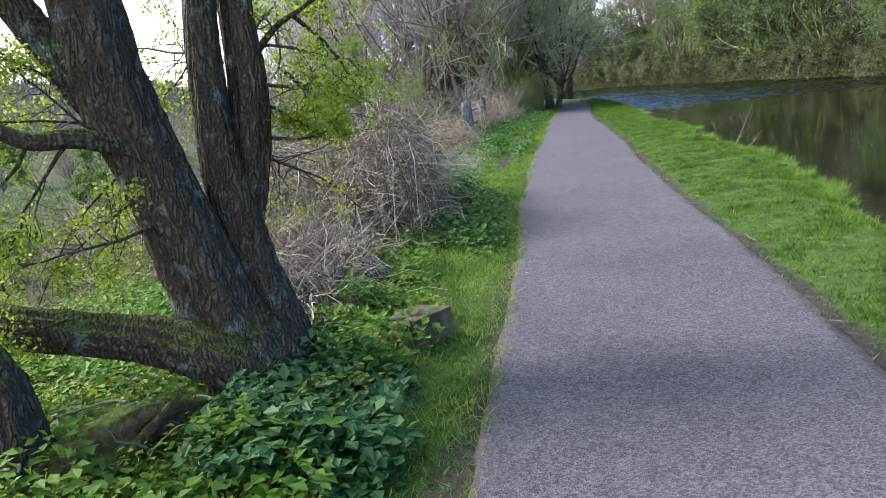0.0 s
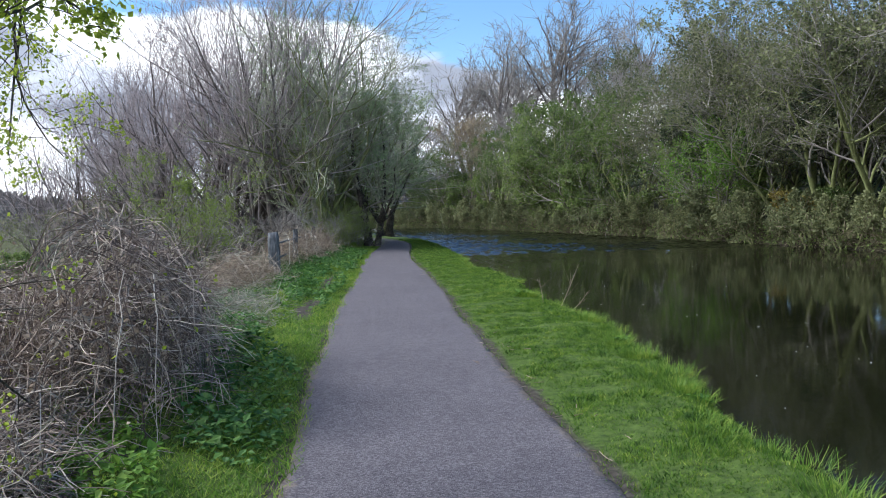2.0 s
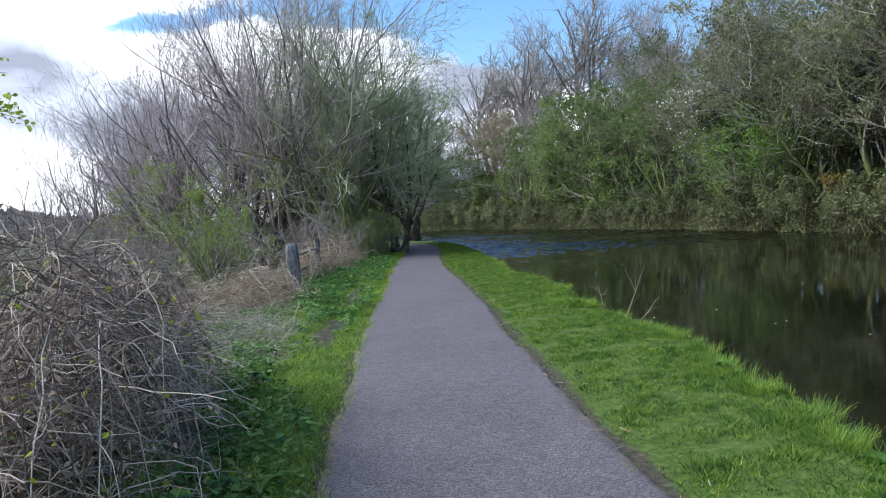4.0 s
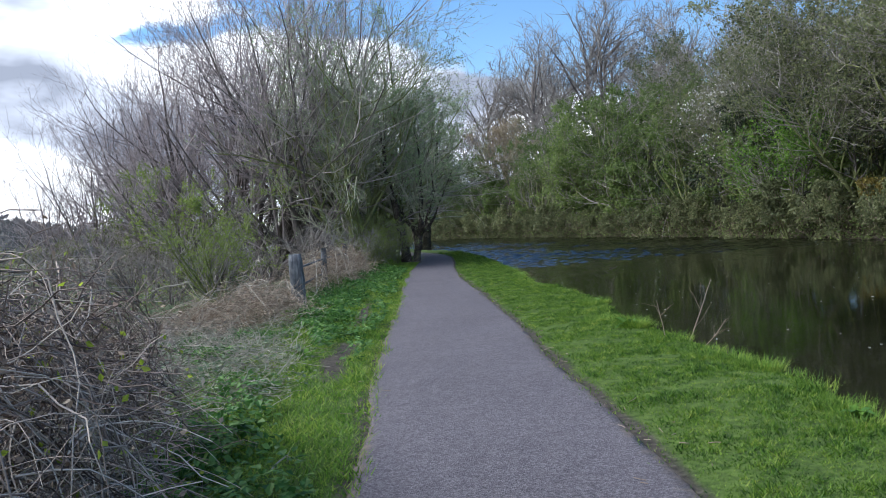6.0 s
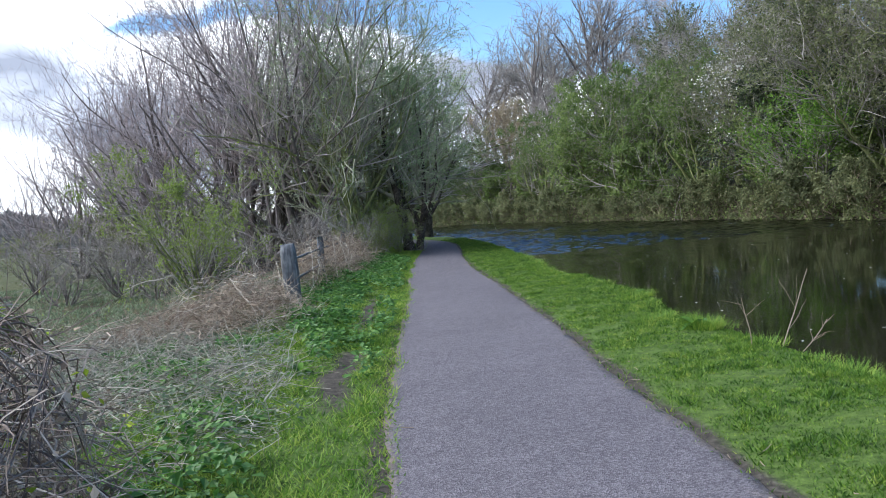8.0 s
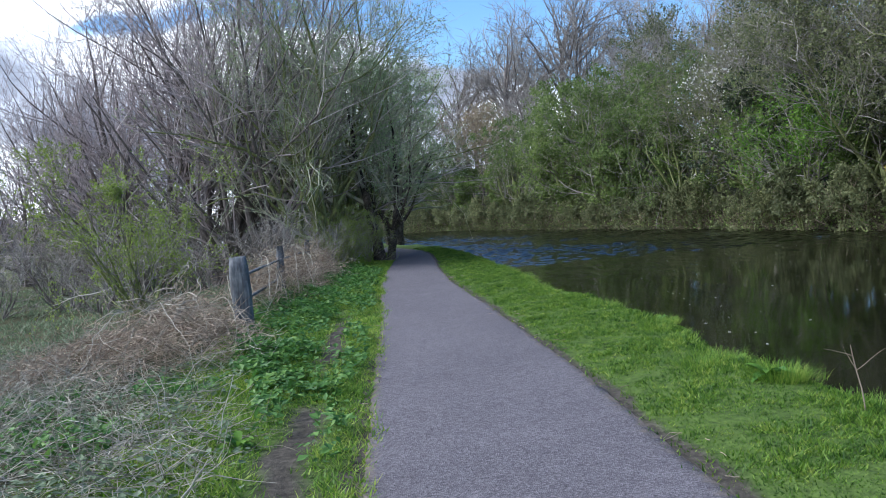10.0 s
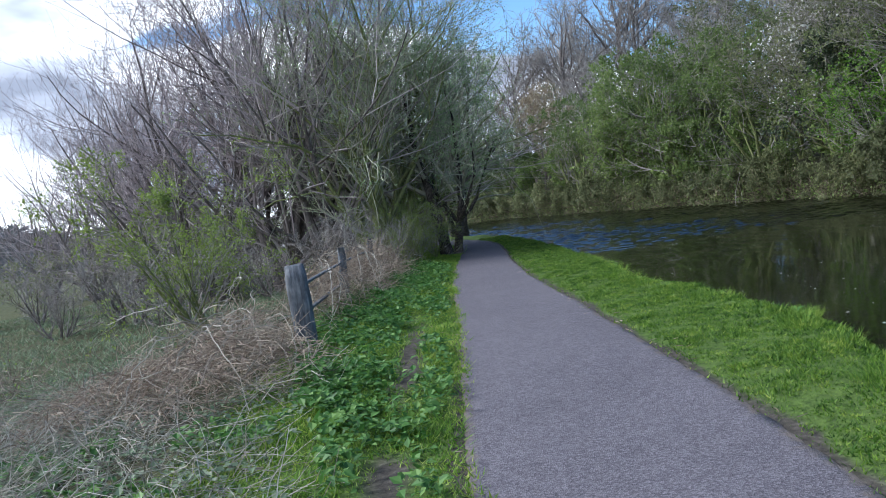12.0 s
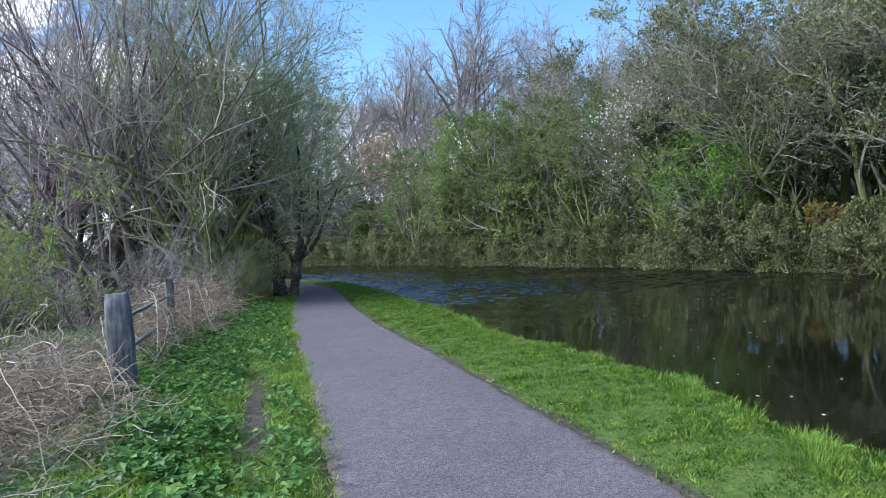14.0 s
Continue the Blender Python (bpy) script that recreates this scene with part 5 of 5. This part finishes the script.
def build_old_tree():
    rng = np.random.default_rng(71)
    ox, oy = -1.15, 4.75
    oz = height(ox, oy)
    tree = thing("old_hawthorn", (ox, oy, oz), "old leaning multi-stemmed hawthorn with ridged mossy bark and young leaves", "tree")
    o = np.array([ox, oy, oz])
    stems = [
        ("trunk", [(-1.1, 4.72, -0.15), (-1.2, 4.72, 0.2), (-1.33, 4.7, 0.5), (-1.53, 4.7, 1.2), (-1.69, 4.7, 1.71), (-1.78, 4.7, 2.15), (-1.85, 4.75, 3.1), (-1.7, 4.9, 4.0)], [0.34, 0.27, 0.22, 0.19, 0.19, 0.19, 0.14, 0.07]),
        ("trunk", [(-1.0, 4.9, -0.1), (-1.1, 4.9, 0.4), (-1.2, 4.9, 0.99), (-1.25, 4.9, 1.66), (-1.22, 4.9, 2.3), (-1.1, 4.95, 3.2)], [0.24, 0.18, 0.14, 0.1, 0.085, 0.05]),
        ("limb", [(-1.17, 4.95, 1.0), (-1.06, 4.97, 1.4), (-1.0, 4.95, 1.8), (-1.0, 4.95, 2.3), (-0.9, 5.0, 3.1)], [0.1, 0.09, 0.075, 0.06, 0.035]),
        ("limb", [(-1.15, 4.97, 1.3), (-1.1, 5.0, 1.7), (-1.09, 5.02, 2.1), (-1.15, 5.1, 3.0)], [0.08, 0.07, 0.06, 0.03]),
        ("limb", [(-1.1, 4.62, 0.05), (-1.3, 4.5, 0.27), (-1.6, 4.48, 0.42), (-1.92, 4.48, 0.5), (-2.5, 4.45, 0.64), (-3.2, 4.4, 0.9)], [0.2, 0.16, 0.13, 0.115, 0.11, 0.08]),
        ("limb", [(-1.72, 4.72, 1.62), (-1.95, 4.72, 1.95), (-2.2, 4.7, 2.4), (-2.6, 4.7, 3.2)], [0.12, 0.1, 0.09, 0.05]),
        ("limb", [(-1.6, 4.6, 1.5), (-1.85, 4.45, 1.6), (-2.1, 4.4, 1.62), (-2.4, 4.4, 1.75), (-2.9, 4.4, 1.8)], [0.06, 0.05, 0.045, 0.035, 0.02]),
        ("limb", [(-1.1, 4.95, 3.1), (-0.95, 5.7, 3.4), (-0.85, 6.7, 3.45), (-0.78, 7.6, 3.3), (-0.6, 8.3, 3.12)], [0.05, 0.036, 0.026, 0.016, 0.006]),
        ("limb", [(-0.98, 4.95, 1.95), (-0.8, 4.85, 2.1), (-0.6, 4.8, 2.2), (-0.42, 4.7, 2.35)], [0.022, 0.016, 0.01, 0.003]),
    ]
    for nm, pts, rad in stems:
        me, _, _ = limb_mesh(rng, np.array(pts) - o, rad, nm, BARK_OLD)
        part(nm, me, tree, "moss-topped low limb" if pts[-1][0] < -3.1 else "")
    # outer boughs and twigs: from the stems to the right over the verge, and to the left
    ends = [((-0.98, 4.95, 1.8), (-0.35, 4.75, 1.72)), ((-0.98, 4.95, 2.0), (-0.15, 4.9, 2.3)), ((-0.95, 4.95, 2.4), (-0.05, 5.1, 2.75)), ((-1.0, 4.95, 1.5), (-0.55, 4.9, 1.35)), ((-1.2, 4.9, 2.4), (-0.5, 4.6, 2.9)),
            ((-1.55, 4.7, 1.3), (-2.2, 4.4, 1.15)), ((-1.7, 4.7, 1.7), (-2.4, 4.5, 1.35)), ((-1.6, 4.7, 1.45), (-2.5, 4.6, 1.0)), ((-1.8, 4.7, 2.2), (-2.6, 4.8, 2.5)), ((-1.75, 4.7, 2.0), (-2.2, 5.4, 2.1)),
            ((-1.2, 4.95, 2.0), (-1.5, 5.7, 2.0)), ((-1.0, 5.0, 2.1), (-0.7, 5.7, 2.2)), ((-0.95, 5.0, 2.6), (-0.3, 5.4, 3.0)), ((-2.4, 4.45, 0.65), (-2.8, 4.6, 1.1)), ((-0.7, 4.85, 2.15), (-0.3, 5.0, 1.75)), ((-0.8, 4.9, 1.85), (-0.6, 5.1, 1.4)), ((-0.6, 4.8, 2.2), (0.05, 5.0, 2.5)), ((-1.0, 4.95, 1.7), (-0.7, 5.0, 1.55)), ((-0.9, 5.0, 2.8), (0.0, 5.2, 2.9)), ((-1.5, 4.6, 1.1), (-2.1, 4.2, 0.8)), ((-1.7, 4.6, 1.6), (-2.3, 4.3, 1.7)), ((-1.9, 4.45, 1.6), (-2.5, 4.3, 1.3)), ((-2.1, 4.4, 1.62), (-2.3, 4.2, 1.15)), ((-1.75, 4.65, 1.8), (-2.3, 4.6, 2.0)), ((-2.3, 4.4, 1.7), (-2.9, 4.6, 1.4)), ((-1.6, 4.8, 1.4), (-2.0, 5.4, 1.2)), ((-1.9, 4.5, 0.55), (-2.3, 4.3, 0.95)),
            ((-0.82, 7.0, 3.4), (-1.25, 7.5, 2.3)), ((-0.78, 7.6, 3.28), (-0.9, 8.0, 2.2)), ((-0.78, 7.6, 3.28), (-0.68, 8.1, 1.95)), ((-0.84, 6.8, 3.42), (-1.3, 7.2, 2.2)), ((-0.7, 7.9, 3.2), (-0.35, 8.1, 3.0)),
            ((-0.9, 6.2, 3.42), (-1.05, 6.8, 2.4)), ((-1.2, 7.45, 2.45), (-1.3, 7.8, 1.7)), ((-1.1, 5.1, 1.6), (-1.0, 7.1, 1.4)), ((-1.1, 5.1, 1.4), (-1.1, 6.8, 1.1)), ((-1.2, 5.3, 1.75), (-1.4, 7.2, 1.6)),
            ((-1.0, 5.3, 3.2), (-0.9, 6.0, 2.3)), ((-0.95, 5.7, 3.35), (-0.6, 6.4, 2.6))]
    a, b = np.array([e[0] for e in ends]) - o, np.array([e[1] for e in ends]) - o
    bough = grown(rng, a, b - a, np.linalg.norm(b - a, axis=1) * 1.05, 9, 0.16, 0.0)
    rb = np.linspace(0.013, 0.004, 9)[None].repeat(len(a), 0) * rng.uniform(0.7, 1.2, (len(a), 1))
    for i in range(len(a)):
        v, f = tube_arrays(bough[i:i + 1], rb[i:i + 1], 7)
        part("bough", mesh_from("bough", v, f, BARK_OLD, True), tree)
    tw, rt = offshoots(rng, bough, rb, 480, 0.2, 50, 0.5, 7, 0.26, -0.02, 0.5, 0.0022)
    t2, r2 = offshoots(rng, tw, rt, 1350, 0.2, 48, 0.6, 5, 0.25, 0.0, 0.6, 0.0016)
    v, f = joined([tube_arrays(tw, rt, 4), tube_arrays(t2, r2, 4)])
    tagged(part("branchwork", mesh_from("branchwork", v, f, TWIG_DARK), tree), kind="stuff")
    tips = np.concatenate([along(rng, t2, 3000, 0.3, 0.008), along(rng, tw, 800, 0.4, 0.008)])
    c = tips[rng.integers(0, len(tips), 22000)] + rng.normal(0, 0.03, (22000, 3))
    v, f = leaf_arrays(rng, c, 0.025, 0.1, 0.75)
    part("crown", mesh_from("crown", v, f, LEAF_SPRING), tree, "small translucent yellow-green leaves")
    stump = thing("tree_trunk", (-2.14, 3.75, height(-2.14, 3.75)), "grey-brown trunk of a second tree under the low limb", "tree")
    me, _, _ = limb_mesh(rng, [(0.03, 0, -0.2), (0.0, 0, 0.2), (-0.08, 0.02, 0.5), (-0.4, 0.05, 0.95), (-0.9, 0.1, 1.9), (-1.3, 0.2, 3.6)], [0.17, 0.14, 0.125, 0.115, 0.1, 0.06], "trunk", BARK_OLD)
    part("trunk", me, stump)
    me, _, _ = limb_mesh(rng, [(-0.38, 0.05, 0.93), (-0.42, 0.3, 1.4), (-0.5, 0.6, 2.1), (-0.55, 0.8, 3.0)], [0.08, 0.065, 0.045, 0.02], "limb", BARK_OLD, 20, 0.06, 24)
    part("limb", me, stump)


build_old_tree()


# ---- small things ----
def rock(x, y, size, seed, name="stone_block", label="rough brown sandstone block in the grass"):
    bm = bmesh.new()
    bmesh.ops.create_cube(bm, size=1.0)
    bmesh.ops.subdivide_edges(bm, edges=bm.edges[:], cuts=5, use_grid_fill=True)
    for ve in bm.verts:
        d = ve.co.normalized()
        ve.co = ve.co.lerp(d * 0.6, 0.28)
        n = noise.noise(ve.co * 2.2 + Vector((seed, 0, 0))) * 0.16 + noise.noise(ve.co * 6 + Vector((seed, 3, 0))) * 0.05
        ve.co = ve.co * (1 + n)
        ve.co = Vector((ve.co.x * size[0], ve.co.y * size[1], (ve.co.z + 0.28) * size[2]))
    me = bpy.data.meshes.new(name)
    bm.to_mesh(me)
    bm.free()
    me.materials.append(STONE)
    ob = new(name, me)
    ob.matrix_basis = pose(x, y, height(x, y), 0, 0, seed * 37)
    return tagged(ob, label, "stone")


rock(-0.2, 5.2, (0.36, 0.26, 0.26), 1.3)


def build_log():
    """The broken foot of a fallen stem: knuckled mossy pieces with sticks across them."""
    rng = np.random.default_rng(81)
    log = thing("rotten_log", (-1.75, 3.75, height(-1.75, 3.75)), "broken rotten log thick with yellow moss among weeds", "log")
    for pts, r in (([(-0.3, -0.2, 0.0), (-0.05, -0.05, 0.1), (0.2, 0.15, 0.16), (0.42, 0.38, 0.12)], [0.06, 0.11, 0.1, 0.03]),
                   ([(-0.12, -0.32, 0.0), (0.08, -0.12, 0.06), (0.22, 0.1, 0.1)], [0.05, 0.06, 0.03]),
                   ([(-0.42, -0.05, 0.0), (-0.25, -0.02, 0.07), (-0.1, 0.0, 0.05)], [0.04, 0.07, 0.03]),
                   ([(0.1, -0.3, 0.0), (0.2, -0.05, 0.12), (0.36, 0.2, 0.26)], [0.03, 0.025, 0.012])):
        me, _, _ = limb_mesh(rng, pts, r, "log_piece", ROTTEN, 28, 0.16, 26)
        part("log_piece", me, log)
    a, ln = rng.random(14) * 6.283, rng.uniform(0.25, 0.6, 14)
    start = np.stack([rng.uniform(-0.4, 0.45, 14), rng.uniform(-0.35, 0.4, 14), rng.uniform(0.1, 0.2, 14)], 1)
    p = grown(rng, start, np.stack([np.cos(a), np.sin(a), rng.normal(0.1, 0.4, 14)], 1), ln, 7, 0.14, -0.05)
    for i in range(14):
        v, f = tube_arrays(p[i:i + 1], np.linspace(0.009, 0.003, 7)[None] * rng.uniform(0.6, 1.2), 6)
        part("stick", mesh_from("stick", v, f, CANE, True), log, "thin dead stick")


build_log()


def build_sapling():
    """The bare twig that stands in the shallows."""
    rng = np.random.default_rng(82)
    root = thing("dead_branch", (5.6, 15.35, LEVEL - 0.1), "thin dead branch standing in the water's edge", "branch")
    a = np.array([(0.0, 0, 0), (0.08, 0.05, 0), (-0.12, 0.05, 0)])
    d = np.array([(0.5, 0.1, 1), (0.85, 0.0, 0.6), (0.02, 0, 1)])
    p = grown(rng, a, d, np.array([1.2, 0.8, 0.85]), 9, 0.045, 0.02)
    r = np.linspace(0.008, 0.003, 9)[None].repeat(3, 0)
    for i in range(3):
        v, f = tube_arrays(p[i:i + 1], r[i:i + 1], 6)
        part("stick", mesh_from("stick", v, f, TWIG_TAN, True), root)
    tw, rt = offshoots(rng, p, r, 12, 0.35, 40, 0.4, 5, 0.15, 0.05, 0.6, 0.003)
    for i in range(12):
        v, f = tube_arrays(tw[i:i + 1], rt[i:i + 1], 4)
        part("twig", mesh_from("twig", v, f, TWIG_TAN), root)


build_sapling()


def build_dead_wood():
    rng = np.random.default_rng(83)
    for x, y, turn, ln in ((-2.0, 7.6, 40, 1.1), (-0.9, 6.1, 150, 0.8), (0.75, 15.2, 75, 0.55), (0.7, 11.6, 60, 0.45)):
        root = thing("fallen_branch", (x, y, height(x, y) + 0.06), "pale barkless fallen branch among the weeds", "branch", "fallen branches", turn)
        p = grown(rng, np.zeros((1, 3)), np.array([[1.0, 0, 0.35]]), np.array([ln]), 9, 0.12, -0.08)
        r = np.linspace(0.016, 0.006, 9)[None] * ln
        v, f = tube_arrays(p, r, 7)
        part("stem", mesh_from("stem", v, f, STRAW, True), root)
        tw, rt = offshoots(rng, p, r, 5, 0.3, 45, 0.4, 5, 0.15, 0.05, 0.6, 0.003)
        for i in range(5):
            v, f = tube_arrays(tw[i:i + 1], rt[i:i + 1], 5)
            part("twig", mesh_from("twig", v, f, STRAW, True), root)


build_dead_wood()


def tuft(x, y, n, length, seed, mat, label):
    rng = np.random.default_rng(seed)
    a, r = rng.random(n) * 6.283, 0.22 * np.sqrt(rng.random(n))
    start = np.stack([np.cos(a) * r, np.sin(a) * r, np.zeros(n)], 1)
    d = np.stack([np.cos(a) * 0.55, np.sin(a) * 0.55, np.ones(n)], 1) + rng.normal(0, 0.25, (n, 3))
    p = grown(rng, start, d, length * rng.uniform(0.5, 1.2, n), 5, 0.1, -0.12)
    side = np.cross(unit(d), np.array([0, 0, 1.0]))
    w = np.linspace(0.0028, 0.0006, 5)[None, :, None] * unit(side)[:, None, :]
    v = np.stack([p - w, p + w], 2).reshape(-1, 3)
    j = np.arange(4) * 2
    f = (np.arange(n)[:, None, None] * 10 + np.stack([j, j + 1, j + 3, j + 2], -1)[None]).reshape(-1, 4)
    ob = new("grass_tuft", mesh_from("grass_tuft", v, f, mat))
    ob.matrix_basis = pose(x, y, height(x, y) - 0.02)
    return tagged(ob, label, "grass", "tufts along the water's edge")


rng = np.random.default_rng(90)
for i, (x, y, n, ln) in enumerate([(5.6, 16.4, 420, 0.34), (5.35, 17.3, 260, 0.24), (4.75, 10.4, 320, 0.3), (4.4, 8.9, 300, 0.28), (5.45, 13.2, 340, 0.3), (5.05, 11.5, 240, 0.24), (6.35, 18.3, 420, 0.36), (6.75, 20.4, 300, 0.26), (5.75, 14.3, 300, 0.3), (6.0, 16.0, 200, 0.26), (6.9, 22.5, 200, 0.22), (4.2, 7.4, 260, 0.26)]):
    tuft(x - 0.1, y, int(n * 1.7), ln * 0.5, 100 + i, GRASS_LONG, "tuft of long arching grass on the canal edge")


edge_y = np.arange(5.6, 34, 0.62)
for i, y in enumerate(edge_y):
    x = np.interp(y, SHORE[:, 1], SHORE[:, 0]) - rng.uniform(0.3, 0.75)
    tuft(x, y + rng.uniform(-0.25, 0.25), int(rng.uniform(120, 300)), rng.uniform(0.08, 0.16), 300 + i, GRASS_LONG, "low tuft of grass overhanging the canal edge")


def dock_plant(x, y, size, seed):
    """A clump of broad arching leaves, each one a curved strip."""
    rng = np.random.default_rng(seed)
    root = thing("dock_plant", (x, y, height(x, y)), "clump of broad green dock leaves in the bank grass", "plant", "docks on the bank")
    for i in range(16):
        a = i * 2.4 + rng.uniform(-0.3, 0.3)
        d = np.array([np.cos(a), np.sin(a), 0.0])
        side = np.array([-np.sin(a), np.cos(a), 0.0])
        ln, rise = size * rng.uniform(0.6, 1.2), rng.uniform(0.35, 1.0)
        t = np.linspace(0, 1, 6)[:, None]
        mid = d * t * ln * 0.75 + np.array([0, 0, 1.0]) * ln * (rise * t - 0.55 * t * t)
        w = size * 0.16 * np.sin(np.clip(t, 0.04, 0.98) * np.pi) ** 0.7
        fold = np.array([0, 0, 1.0]) * w * 0.35
        v = np.stack([mid - side * w + fold, mid, mid + side * w + fold], 1).reshape(-1, 3)
        j = np.arange(5)[:, None] * 3 + np.arange(2)[None]
        j = j.ravel()
        part("leaf", mesh_from("leaf", v, np.stack([j, j + 1, j + 4, j + 3], 1), LEAF_BRIGHT if i % 3 else NETTLE, True), root)


for i, (x, y, sz) in enumerate([(6.25, 18.1, 0.3), (6.5, 18.5, 0.22), (6.65, 20.5, 0.2), (5.45, 16.5, 0.26), (4.9, 11.3, 0.18), (4.35, 8.6, 0.2), (1.75, 20.6, 0.2), (1.35, 18.7, 0.22), (1.9, 22.2, 0.2), (0.55, 9.4, 0.16), (0.35, 8.3, 0.18), (1.1, 16.6, 0.2)]):
    dock_plant(x, y, sz, 200 + i)


def build_specks():
    """Petals and bits of leaf afloat on the water, and grit and twigs at the path's edge."""
    rng = np.random.default_rng(92)
    n = 280
    y = 8 + 34 * rng.random(n)
    x = np.interp(y, SHORE[:, 1][:17], SHORE[:, 0][:17]) + 0.3 + 14 * rng.random(n) ** 1.2
    c = np.column_stack([x, y, np.full(n, LEVEL + 0.004)])
    a = rng.random(n) * 6.283
    d = np.stack([np.cos(a), np.sin(a), 0 * a], 1) * rng.uniform(0.012, 0.035, (n, 1))
    s = np.stack([-np.sin(a), np.cos(a), 0 * a], 1) * rng.uniform(0.008, 0.018, (n, 1))
    v = np.stack([c - d, c + s, c + d, c - s], 1).reshape(-1, 3)
    tagged(new("floating_petals", mesh_from("floating_petals", v, np.arange(n * 4).reshape(n, 4), BLOSSOM)), "white petals and bits afloat on the water", "petals", kind="stuff")
    n = 170
    y = 4 + 30 * rng.random(n)
    side = np.where(rng.random(n) < 0.6, 1, -1)
    x = np.interp(y, MIDDLE[:19, 1], MIDDLE[:19, 0]) + side * (half_width(y) + rng.normal(0.1, 0.14, n))
    start = np.column_stack([x, y, heights(x, y) + 0.03])
    p = grown(rng, start, np.column_stack([rng.normal(0, 1, (n, 2)), np.zeros(n)]), rng.uniform(0.03, 0.12, n), 4, 0.12, 0)
    v, f = tube_arrays(p, np.full((n, 4), 0.003), 4)
    tagged(new("fallen_twigs", mesh_from("fallen_twigs", v, f, TWIG_TAN)), "small fallen twigs along the path's edge", "twigs", kind="stuff")


build_specks()
